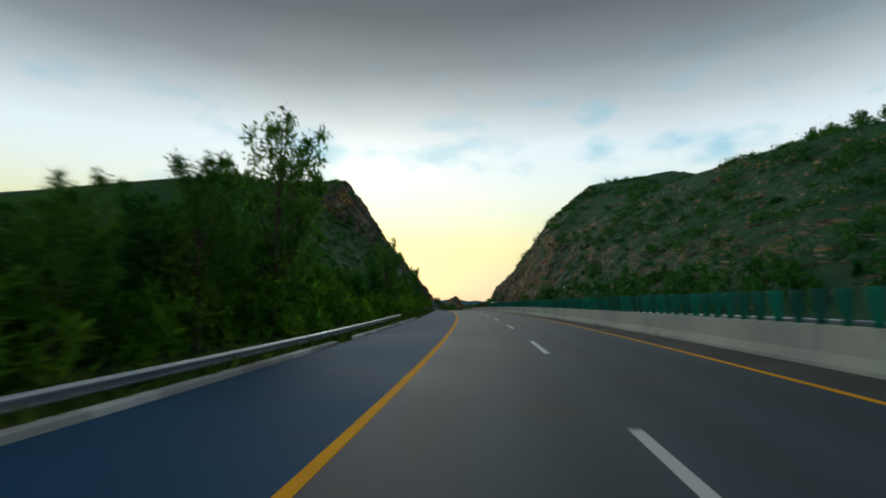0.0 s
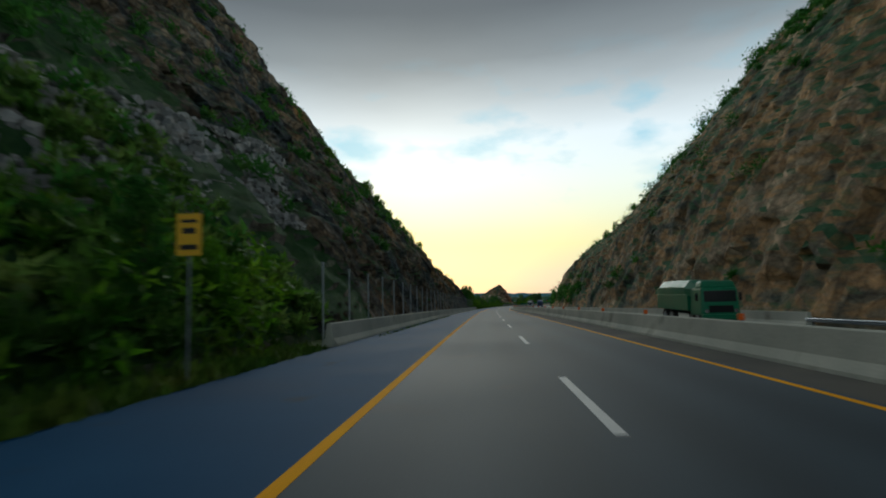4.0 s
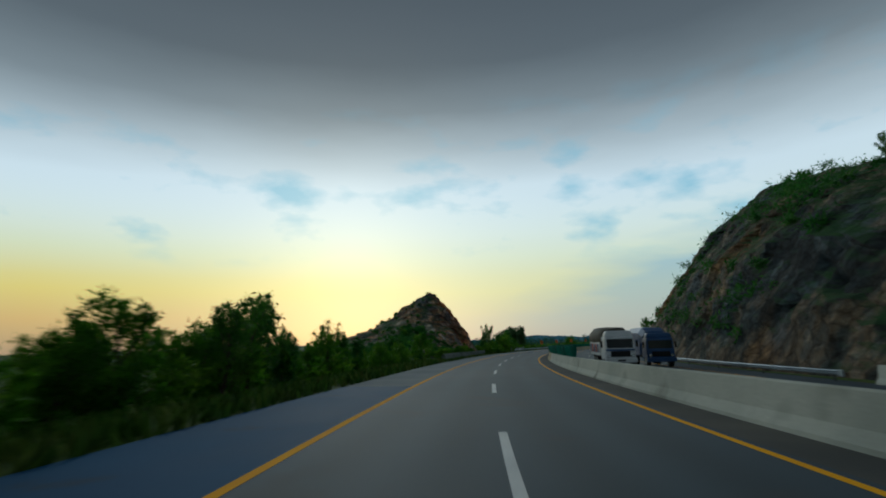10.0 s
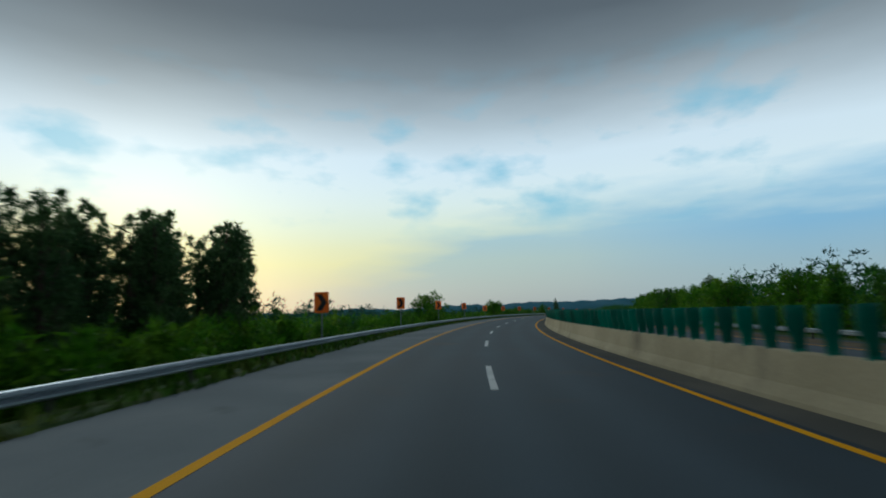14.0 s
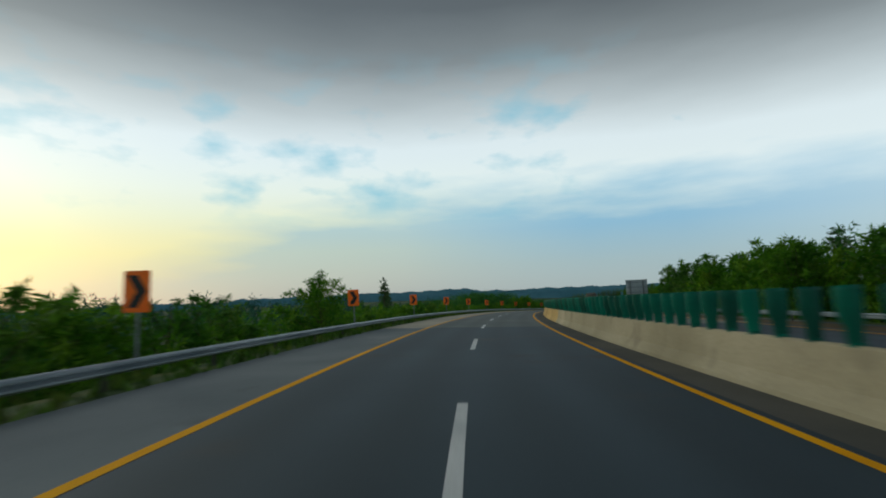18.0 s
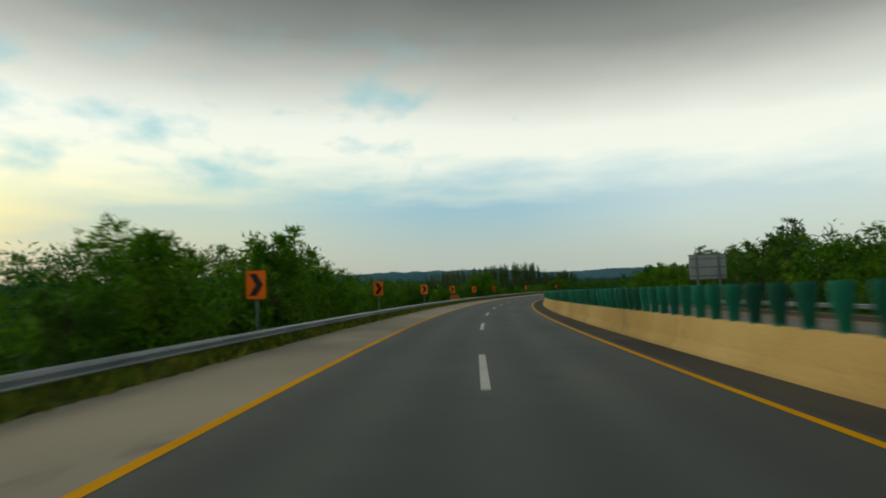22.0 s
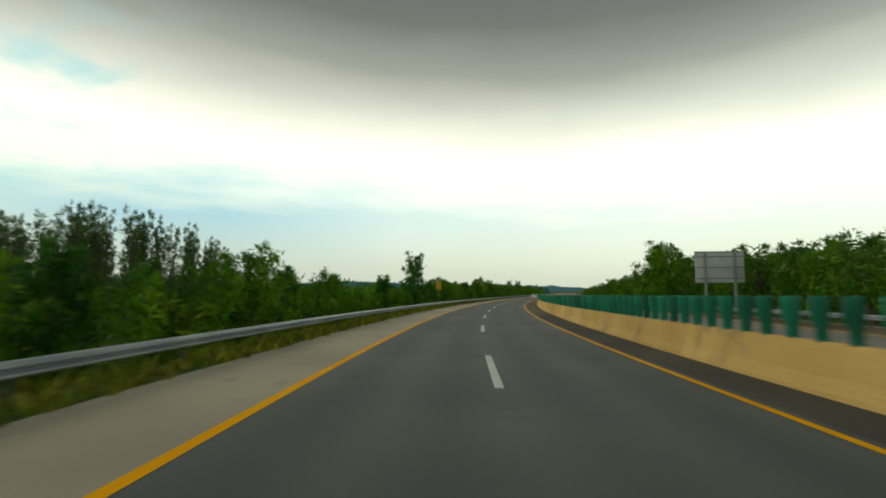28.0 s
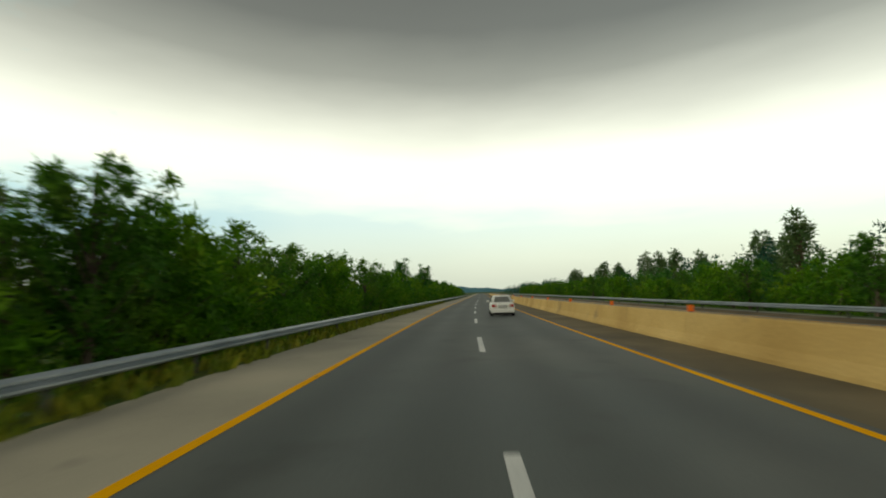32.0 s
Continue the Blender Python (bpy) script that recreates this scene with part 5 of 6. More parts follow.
def make_tree(kind, seed, fine=True):
    """Trunk with limbs and a broken crown; one unit high, to be scaled by the tree's height."""
    r = np.random.default_rng(seed)
    bm = bmesh.new()
    clumps = []
    if kind == "poplar":
        trunk_top, wide, low, nl, leaf, mat, per = 0.97, 0.13, 0.16, 38, 0.022, LEAF_POPLAR, 66
    elif kind == "gum":
        trunk_top, wide, low, nl, leaf, mat, per = 0.92, 0.25, 0.28, 26, 0.034, LEAF_GUM, 95
    elif kind == "dark":
        trunk_top, wide, low, nl, leaf, mat, per = 0.94, 0.27, 0.12, 38, 0.036, LEAF_DARK, 80
    elif kind == "bush":
        trunk_top, wide, low, nl, leaf, mat, per = 0.8, 0.44, 0.06, 44, 0.042, LEAF_BUSH, 75
    else:  # shrub
        trunk_top, wide, low, nl, leaf, mat, per = 0.5, 0.6, 0.0, 24, 0.058, LEAF_BUSH, 110
    if fine is True and kind in ("bush", "gum", "dark"):
        per, leaf = int(per * 1.4), leaf * 0.76
    if fine == "mid":
        per, leaf = int(per * 0.62), leaf * (0.95 if kind == "poplar" else 1.12)
    if not fine:
        per, leaf = max(per // 2, 16), leaf * 1.6
        mat = LEAF_HAZED if fine is None else mat
    lean = r.normal(0, 0.03, 2)
    spine = [Vector((lean[0] * u * 2 + 0.015 * math.sin(5 * u + seed), lean[1] * u * 2 + 0.015 * math.cos(4 * u), u * trunk_top)) for u in np.linspace(0, 1, 7)]
    spine[0].z = -0.25
    limb(bm, spine, 0.022 if kind != "shrub" else 0.03, 0.004)
    ga = r.uniform(0, 6.28)
    for i in range(nl):
        u = low + (1 - low) * (i + r.uniform(0, 1)) / nl
        ga += 2.4 + r.normal(0, 0.5)
        if kind == "poplar":
            reach = wide * (0.35 + 0.65 * math.sin(math.pi * min(u * 0.9 + 0.12, 1)))
        elif kind == "gum":
            reach = wide * (0.5 + 0.7 * math.sin(math.pi * (u - low) / (1 - low) * 0.85 + 0.3)) * r.uniform(0.45, 1.15)
        elif kind == "bush":
            reach = wide * math.sin(math.pi * (0.18 + 0.74 * u)) * r.uniform(0.5, 1.15)
        else:
            reach = wide * (1.05 - u * 0.75) * r.uniform(0.55, 1.15)
        base = spine[0].lerp(spine[-1], min(max(u * 0.75, 0.05), 1))
        tip = Vector((lean[0] * u * 2 + reach * math.cos(ga), lean[1] * u * 2 + reach * math.sin(ga), min(u * trunk_top + r.uniform(0.0, 0.09), 0.99)))
        mid = base.lerp(tip, 0.5) + Vector((0, 0, -0.01))
        if i % 2 == 0 or kind == "gum":
            limb(bm, [base, mid, tip], 0.007, 0.0015, 3)
        rad = {"poplar": 0.044, "gum": 0.085, "dark": 0.085, "bush": 0.11, "shrub": 0.2}[kind] * r.uniform(0.7, 1.25) * (1.0 if fine else 1.25)
        for f, k in ((1.06, 0.55), (0.84, 0.85), (0.58, 0.95)):
            clumps.append((tuple(base.lerp(tip, f) + Vector(r.normal(0, 0.012, 3))), rad * k))
        if kind in ("poplar", "gum") and i % 6 == 0:   # upright sprigs on the outline
            clumps.append((tuple(tip + Vector((0, 0, 0.05))), rad * 0.5))
    return bm, leaf_cloud(r, clumps, int(per * 0.66), leaf * 0.93, mat, "crown", 0.5 if kind == "gum" else 0.0)


LABELS = {"poplar": ("poplar_tree", "slender grey-green poplar tree with an upright crown"), "gum": ("gum_tree", "tall airy olive-green tree with drooping sprays"),
          "dark": ("roadside_tree", "dark green conical roadside tree"), "bush": ("bushy_tree", "broad bright green bushy tree with a ragged top"),
          "shrub": ("shrub", "low green shrub in the verge")}
PROTOS = {}


def proto(kind, k, fine=True):
    key = (kind, k, fine)
    if key not in PROTOS:
        bm, crown = make_tree(kind, 17 * k + len(kind) * 101 + (0 if fine else 7) + (3 if fine == "mid" else 0), fine)
        me = bpy.data.meshes.new("trunk")
        bm.to_mesh(me)
        bm.free()
        me.materials.append(BARK)
        PROTOS[key] = (me, crown)
    return PROTOS[key]


tree_rng = random.Random(21)


def plant(kind, s, side, top, group="", fine=True, wide=1.0, label=""):
    """Plant a tree whose crown reaches top metres over the road."""
    base = land(s, side)
    high = max(top - base, 0.6)
    trunk, crown = proto(kind, tree_rng.randrange(4), fine)
    name, text = LABELS[kind]
    ob = thing(name, label or text, "shrub" if kind == "shrub" else "tree", group,
               m=spot(s, side, base - 0.05, tree_rng.uniform(0, 360)) @ Matrix.Diagonal((high * wide, high * wide, high, 1)))
    part("trunk", trunk, BARK, ob)
    part("crown", crown, LEAF_BUSH, ob)
    return ob


# left side, before the cutting
for k, s, side, top, wide in (("dark", 18, -12, 3.4, 1.0), ("gum", 22.5, -12, 5.1, 0.8), ("bush", 24.5, -13, 4.0, 0.9), ("gum", 28.7, -12, 7.5, 0.72), ("dark", 31, -14, 5.4, 0.9), ("gum", 35.2, -12, 11.0, 0.68), ("dark", 38.5, -13, 5.8, 0.9),
                              ("bush", 42, -12, 4.4, 0.9), ("gum", 46, -15, 5.6, 0.9), ("bush", 49, -13, 3.8, 1.0), ("dark", 54, -12, 4.4, 0.9), ("gum", 60, -14, 5.2, 0.9), ("dark", 66, -12.5, 6.4, 0.8), ("gum", 70.6, -12, 8.8, 0.7),
                              ("dark", 76, -12, 5.0, 0.9), ("gum", 81, -12.5, 5.2, 0.9), ("bush", 87.5, -12, 5.6, 0.8), ("gum", 94.4, -12, 4.8, 0.9), ("gum", 101.5, -12, 7.0, 0.75), ("bush", 107, -13, 4.0, 0.8), ("bush", 113, -12.5, 4.2, 0.8),
                              ("dark", 121, -12, 9.4, 0.72), ("shrub", 125, -12, 3.0, 0.8), ("bush", 134.5, -12, 4.9, 0.8), ("bush", 146.5, -11.6, 5.4, 0.85), ("shrub", 150, -10.8, 2.4, 1.0), ("bush", 157, -12, 3.6, 0.8), ("dark", 168.5, -11, 5.4, 0.9), ("bush", 172, -11.5, 4.4, 0.9)):
    plant(k, s, side, top, "roadside trees before the cutting", wide=wide)
for i in range(26):
    s = 15.5 + 1.9 * i + tree_rng.uniform(-0.6, 0.6)
    plant(("bush", "dark", "gum")[i % 3], s, -13.2 - tree_rng.uniform(0, 2.6), float(np.interp(s, [15, 24, 36, 44, 66], [3.2, 4.6, 6.4, 4.6, 4.4])) + tree_rng.uniform(-0.5, 0.5), "roadside trees before the cutting", wide=1.1)
# left side, between cutting and knoll
for i in range(30):
    s = 366 + 2.2 * i + tree_rng.uniform(-0.8, 0.8)
    top = float(np.interp(s, [366, 385, 400, 418, 432], [3.2, 2.9, 3.2, 2.2, 2.0]))
    plant(tree_rng.choice(["dark", "bush", "dark"]), s, -11.4 - tree_rng.uniform(0, 5), top + tree_rng.uniform(-0.5, 0.8), "trees between the cutting and the knoll")
for k, s, side, top in (("dark", 326.5, -10.6, 7.0), ("bush", 332.5, -11.5, 4.8), ("bush", 336, -12, 4.4), ("gum", 339, -12, 5.4), ("bush", 344, -12, 5.0), ("dark", 359, -11.8, 6.8),
                        ("bush", 362, -14, 5.2), ("dark", 364, -11, 4.8), ("bush", 368, -11.5, 3.8), ("bush", 381, -12.5, 3.6), ("bush", 388, -12, 4.2), ("gum", 393, -11.5, 4.0),
                        ("gum", 398, -13, 4.8), ("dark", 403, -15, 5.1), ("bush", 408, -12, 3.4), ("gum", 413, -14, 3.9), ("bush", 419, -11, 2.6), ("bush", 424, -10.5, 2.6), ("gum", 428, -12, 3.0)):
    plant(k, s, side, top, "trees between the cutting and the knoll")
for k, s, side, top in (("bush", 434, -10.4, 3.9), ("shrub", 441, -9.2, 2.4), ("shrub", 452, -9.0, 2.2), ("shrub", 460, -9.0, 2.4), ("shrub", 446, -9.2, 2.2), ("shrub", 456, -9.0, 2.6), ("shrub", 465, -9.1, 1.9), ("bush", 478, -10.4, 2.2), ("bush", 486, -10.4, 2.8), ("dark", 490.5, -12.5, 4.6),
                        ("bush", 494, -11, 3.2), ("bush", 498, -10.6, 2.2), ("bush", 508, -11.5, 4.6), ("dark", 510.5, -13, 4.8), ("bush", 513, -12, 4.4), ("bush", 516, -14, 5.4), ("bush", 520, -15, 5.8), ("dark", 523.5, -14.5, 5.6), ("bush", 526, -13.5, 4.6)):
    plant(k, s, side, top, "trees round the knoll")
plant("gum", 506.5, -15, 7.5, "trees round the knoll", wide=0.72)
for i in range(30):
    plant("poplar", 527 + 0.78 * i + tree_rng.uniform(-0.3, 0.3), -17 - tree_rng.uniform(0, 2), 5.6 + 0.07 * i + tree_rng.uniform(-0.6, 0.4), "poplars in a clump", wide=0.9)
for k, s, side, top, wide in (("gum", 348.4, -12.0, 8.8, 0.85), ("dark", 350.5, -13.5, 8.8, 0.85), ("dark", 347, -14, 8.4, 0.8), ("gum", 353.4, -12, 9.4, 0.6), ("gum", 358.4, -12.2, 7.2, 0.6), ("bush", 360.5, -12, 6.6, 0.7), ("gum", 380, -12, 6.7, 0.55)):
    plant(k, s, side, top, "trees between the cutting and the knoll", wide=wide)
# embankment of the bend: low trees below the road
for k, s, side, top in (("bush", 586, -12, 5.2), ("bush", 637.5, -11.2, 4.8), ("bush", 641, -12, 4.6), ("bush", 652, -12, 2.3), ("bush", 660, -13, 2.4), ("bush", 690, -10.6, 4.2), ("poplar", 769, -34, 8.3), ("poplar", 771, -35, 6.0), ("poplar", 776, -36, 5.4),
                        ("bush", 780, -11.8, 2.7), ("bush", 818, -11.2, 5.0), ("bush", 827, -11.2, 6.0), ("bush", 831, -12.5, 5.6),
                        ("bush", 836, -11.4, 4.4), ("bush", 908, -11.2, 5.8), ("bush", 913, -11, 6.9), ("bush", 920, -11, 6.6)):
    plant(k, s, side, top, "trees on the outer bank of the bend", label="airy green roadside tree with a feathery top" if k == "bush" else "", wide=1.0 if k == "bush" else 0.8)
s = 540.0
while s < 905:
    top = float(np.interp(s, [540, 634, 642, 656, 664, 678, 688, 752, 786, 813, 820, 850, 864, 885, 905], [1.8, 1.6, 2.0, 1.8, 2.5, 2.6, 1.7, 2.0, 2.3, 2.4, 3.0, 3.2, 3.3, 2.7, 3.0]))
    plant(tree_rng.choice(["bush", "gum", "bush"]), s, -11.2 - tree_rng.uniform(0, 3.4), top + tree_rng.uniform(-0.5, 0.4), "hedge below the guardrail", fine=True if s > 805 else "mid", wide=1.15)
    s += tree_rng.uniform(3.0, 4.6)
    if 877 < s < 893:
        s = 893.0
s = 906.0
while s < 1440:
    top = float(np.interp(s, [906, 930, 974, 990, 1004, 1015, 1045, 1054, 1062, 1070, 1100, 1108, 1122, 1137, 1152, 1175, 1440], [3.2, 2.8, 2.3, 4.2, 4.5, 2.8, 2.8, 3.3, 1.9, 3.1, 3.5, 4.2, 4.8, 3.6, 4.8, 5.3, 5.4]))
    plant(tree_rng.choice(["bush", "gum", "bush", "dark"]), s, -11.1 - tree_rng.uniform(0, 2.8), top + tree_rng.uniform(-0.7, 0.6), "hedge behind the guardrail", fine=True if s < 1215 else "mid", wide=1.15)
    s += tree_rng.uniform(3.4, 5.2)
for k, s, side, top in (("bush", 996, -11, 5.4), ("bush", 1000, -11.2, 5.8), ("bush", 1004, -11, 5.2), ("bush", 1009, -11.4, 5.5), ("bush", 1039.6, -11.3, 4.4), ("bush", 1054, -11.4, 3.9), ("bush", 1102, -11.2, 4.6), ("bush", 1106, -11, 5.2), ("bush", 1110, -11.3, 4.4), ("bush", 1119, -11, 4.8), ("dark", 1012, -11.5, 5.0), ("dark", 1083, -11.2, 7.0), ("dark", 1137, -12, 4.4), ("bush", 1151, -11.2, 6.9), ("gum", 1174, -11.2, 6.2), ("bush", 1177.5, -11.4, 6.1), ("gum", 1184, -11.8, 5.4), ("dark", 1238, -11.5, 7.0), ("dark", 1265, -11.5, 7.6)):
    plant(k, s, side, top, "hedge behind the guardrail")
for i in range(130):
    s = 938 + 1.3 * i if i < 92 else 1041 + 0.95 * (i - 92) + tree_rng.uniform(-0.8, 0.8)
    high = float(np.interp(s, [938, 980, 1010, 1030, 1039, 1047, 1058, 1065, 1076], [6.5, 9.0, 11.5, 12.0, 8.5, 7.2, 9.2, 9.6, 6.2]))
    plant("poplar", s, -31 - tree_rng.uniform(0, 5), high * tree_rng.uniform(0.82, 1.06), "poplars behind the hedge", fine="mid", wide=tree_rng.uniform(0.48, 0.75))

# right side
for k, s, side, top in (("dark", 508, 26, 6.0), ("bush", 524, 23.5, 5.0), ("bush", 560, 25, 5.4), ("bush", 700, 24, 6.4), ("bush", 816, 25, 6.6), ("bush", 806, 23.5, 7.2),
                        ("dark", 826, 24, 6.2), ("dark", 905, 24, 6.2), ("bush", 881, 24, 5.6), ("gum", 953, 24, 6.6), ("bush", 910, 24, 5.8), ("dark", 1098, 24, 9.4), ("bush", 1095, 25, 10.2), ("bush", 1090, 25, 7.2)):
    plant(k, s, side, top, "trees beyond the far carriageway")
for s, top in ((499, 8.2), (516, 8.6)):
    plant("gum", s, 25, top, "trees beyond the far carriageway", wide=0.5, label="slender tall tree with a thin airy crown")
behind = []
s = 505.0
while s < 1460:
    high = float(np.interp(s, [505, 560, 660, 710, 740, 780, 860, 940, 1010, 1080, 1100, 1160, 1460], [4.0, 5.0, 5.6, 7.0, 6.2, 5.0, 6.2, 5.4, 5.2, 6.6, 6.0, 4.6, 4.8]))
    plant(tree_rng.choice(["bush", "gum", "bush", "gum"]), s, 23.5 + tree_rng.uniform(0, 4), high + tree_rng.uniform(-1.0, 0.6), "trees beyond the far carriageway", fine="mid", wide=1.2)
    behind.append((s + 2, 30 + tree_rng.uniform(0, 4), high * 1.06 + tree_rng.uniform(-1.1, 0.7)))
    behind.append((s + 4, 29 + tree_rng.uniform(0, 7), high * 1.0 + tree_rng.uniform(-1.1, 0.7)))
    s += tree_rng.uniform(4.6, 6.6)
for i in range(60):
    s = 660 + 12.5 * i + tree_rng.uniform(-3, 3)
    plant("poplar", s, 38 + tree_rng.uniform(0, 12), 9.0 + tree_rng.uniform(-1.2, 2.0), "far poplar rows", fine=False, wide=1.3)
# trees on the crests
for i in range(44):
    s = 42 + 3.1 * i + tree_rng.uniform(-2, 2)
    plant(tree_rng.choice(["gum", "dark", "bush"]), s, 96 + tree_rng.uniform(-3, 3), land(s, 96) + tree_rng.uniform(2.5, 6.5), "small trees on the right crest")
for s, side, high in ((345, 44, 4.6), (350, 42, 3.4), (318, 60, 3.2), (372, 44, 4), (440, 48, 3.5), (412, 40, 3)):
    plant("gum", s, side, land(s, side) + high, "small trees on the right crest")
for s, side, high in ((262, -28, 4.2), (268, -27, 3.6), (276, -26, 2.6), (292, -25, 2.8), (302, -25, 2.4), (246, -31, 2.8), (186, -88, 5), (192, -88, 6), (178, -86, 4), (200, -82, 4), (310, -24, 3.2), (318, -22, 2.5), (475, -20.5, 0.9), (450, -14, 0.9), (456, -19.5, 0.9), (453, -18, 1.2), (446, -14, 1.3)):
    plant("bush", s, side, land(s, side) + high, "small trees on the left crest")


def scatter_leaves(name, label, spots, per, size, mat, radius, seed):
    r = np.random.default_rng(seed)
    clumps = []
    for s, side, k in spots:
        p = at(s, side, land(s, side) + 0.25 * k)
        for j in range(4):
            clumps.append((tuple(p + r.normal(0, radius * 0.6 * k, 3) * np.array([1, 1, 0.45]) + np.array([0, 0, 0.2 * k])), radius * k))
    ob = new(name, leaf_cloud(r, clumps, per, size, mat, name))
    tagged(ob, label, "scrub", kind="stuff")


r = random.Random(5)
spots = []
for i in range(1500):
    s = r.uniform(60, 335)
    d = r.random() ** 1.2
    side = -14 - d * 75
    steep = land(s, side) - land(s, side + 2)
    if land(s, side) > 0.8 and r.random() < (1.0 if s < 180 else (0.9 if side < -24 else 0.25)):
        spots.append((s, side, r.uniform(0.5, 1.4)))
scatter_leaves("hillside_scrub_left", "dark green scrub on the left hillside", spots, 26, 0.42, LEAF_DARK, 0.75, 1)
spots = [(r.uniform(88, 182), -10.2 - 12.5 * r.random() ** 1.4, r.uniform(0.4, 0.9)) for i in range(900)]
scatter_leaves("slope_weeds", "tall olive-green weeds above the stone wall", spots, 30, 0.34, LEAF_WEED, 0.6, 21)
spots = [(r.uniform(20, 520), 22 + r.random() ** 1.1 * 62, r.uniform(0.5, 1.5)) for i in range(1900)]
spots = [(a, b, c * (1.0 + 1.3 * noise.noise(Vector((a * 0.05, b * 0.08, 0))))) for a, b, c in spots if land(a, b) > 0.6 and noise.noise(Vector((a * 0.05, b * 0.08, 0))) > -0.05 - (0.15 if a < 180 else 0)]
spots = [q for q in spots if not (190 < q[0] < 390 and 23.5 < q[1] < 37 and r.random() < 0.7)]
spots += [(r.uniform(215, 400), r.uniform(40, 62), r.uniform(0.35, 0.8)) for i in range(700)]
scatter_leaves("hillside_scrub_right", "green scrub on the right hillside", spots, 34, 0.36, LEAF_DARK, 0.8, 2)
spots = [(r.uniform(428, 478), -r.uniform(10, 34), r.uniform(0.2, 0.5)) for i in range(260)] + [(r.uniform(434, 459), -r.uniform(10, 20), r.uniform(0.25, 0.6)) for i in range(170)]
scatter_leaves("knoll_scrub", "green scrub on the knoll", [q for q in spots if q[1] < -18 or q[0] < 459 or land(*q[:2]) < 2], 80, 0.13, LEAF_DARK, 0.6, 3)
# far woods: joined trees behind the roadside on both sides
def woods(name, label, spots, mat, leaf, seed, dense=13):
    r = np.random.default_rng(seed)
    clumps = []
    for s, side, top in spots:
        base = land(s, side) - 0.5
        high = max(top - base, 1.2)
        p = at(s, side, base)
        slim = r.uniform() < 0.4
        for j in range(7 if slim else 9):
            u = (j + r.uniform()) / (7 if slim else 9)
            w = high * (0.07 if slim else 0.24 * math.sin(math.pi * (0.2 + 0.72 * u)))
            a = r.uniform(0, 6.28)
            clumps.append(((p[0] + w * math.cos(a), p[1] + w * math.sin(a), p[2] + high * (0.12 + 0.83 * u)), high * (0.09 if slim else 0.13)))
    ob = new(name, leaf_cloud(r, clumps, dense, leaf, mat, name))
    tagged(ob, label, "woodland", kind="stuff")


r = random.Random(9)
woods("far_woods_inside", "dense haze-tinted blue-green woodland inside the bend", [(r.uniform(500, 1750), r.uniform(42, 135), r.uniform(6.5, 10.5)) for i in range(900)], LEAF_HAZED, 0.6, 4, 24)
woods("far_woods_outside", "haze-tinted blue-green woodland beyond the embankment", [(r.uniform(560, 1700), -r.uniform(50, 230), r.uniform(3.0, 6.5)) for i in range(1500)], LEAF_HAZED, 0.62, 6, 30)
woods("bank_woods", "dark green thicket below the embankment", [(s, -r.uniform(18, 55), r.uniform(0.2, 1.7) + (2.6 if s > 930 else 0)) for s in [r.uniform(545, 1500) for i in range(900)]], LEAF_DARK, 0.45, 5, 18)
rise = [(s, -r.uniform(33, 50), float(np.interp(s, [785, 808, 822, 835, 848, 868, 882, 895, 908, 945], [1.6, 3.4, 4.2, 6.2, 8.0, 9.0, 8.4, 6.6, 5.4, 4.8])) - r.uniform(0, 1.3)) for s in [r.uniform(785, 945) for i in range(400)]]
woods("bend_woods", "dark green wood of slim trees outside the bend", rise, LEAF_DARK, 0.30, 31, 60)
woods("road_end_woods", "haze-tinted far woods where the road meets the horizon", [(r.uniform(1450, 1890), r.choice([-1, 1]) * r.uniform(26, 90) + 6, r.uniform(6, 10)) for i in range(300)], LEAF_HAZED, 0.6, 8, 20)
woods("roadside_trees_behind", "second row of green trees beyond the far carriageway", behind, LEAF_DARK, 0.36, 11, 60)
thick = [(s, -r.uniform(9.6, 17), float(np.interp(s, [10, 60, 110, 130, 178], [2.2, 1.8, 1.6, 1.3, 1.4])) + r.uniform(-0.8, 0.8) + max(land(s, -15), 0) * 0.5) for s in [r.uniform(12, 176) for i in range(420)] if not 112 < s < 160]
woods("roadside_undergrowth", "dense bright green undergrowth beneath the roadside trees", thick, LEAF_BUSH, 0.28, 15, 22)
thick = []
for i in range(2100):
    s = r.choice([r.uniform(335, 1300), r.uniform(335, 1300), r.uniform(335, 1300), r.uniform(335, 372), r.uniform(484, 545)])
    if 432 < s < 484 or 876 < s < 891:
        continue
    top = float(np.interp(s, [335, 350, 366, 380, 430, 540, 600, 760, 815, 850, 872, 890, 990, 1050, 1100, 1300], [3.0, 3.6, 3.0, 1.6, 1.2, 1.2, 1.2, 1.2, 1.9, 2.2, 2.0, 1.4, 2.6, 2.0, 2.4, 3.0]))
    thick.append((s, -r.uniform(9.4 if s < 540 else 10.6, 20 if s < 540 else 13.8), top + r.uniform(-0.8, 0.4)))
woods("hedge_thicket", "dense dark green undergrowth between the hedge trees", thick, LEAF_BUSH, 0.26, 14, 22)
# thicket at the foot of the right slope
woods("slope_foot_thicket", "dark green thicket at the foot of the right slope", [(s, r.uniform(21, 30 if s < 140 else 23.5), land(s, 22) + r.uniform(2.2, 5.5)) for s in [r.choice([r.uniform(-20, 150), r.uniform(-20, 150), r.uniform(-20, 150), r.uniform(290, 410)]) for i in range(230)]], LEAF_DARK, 0.5, 7)


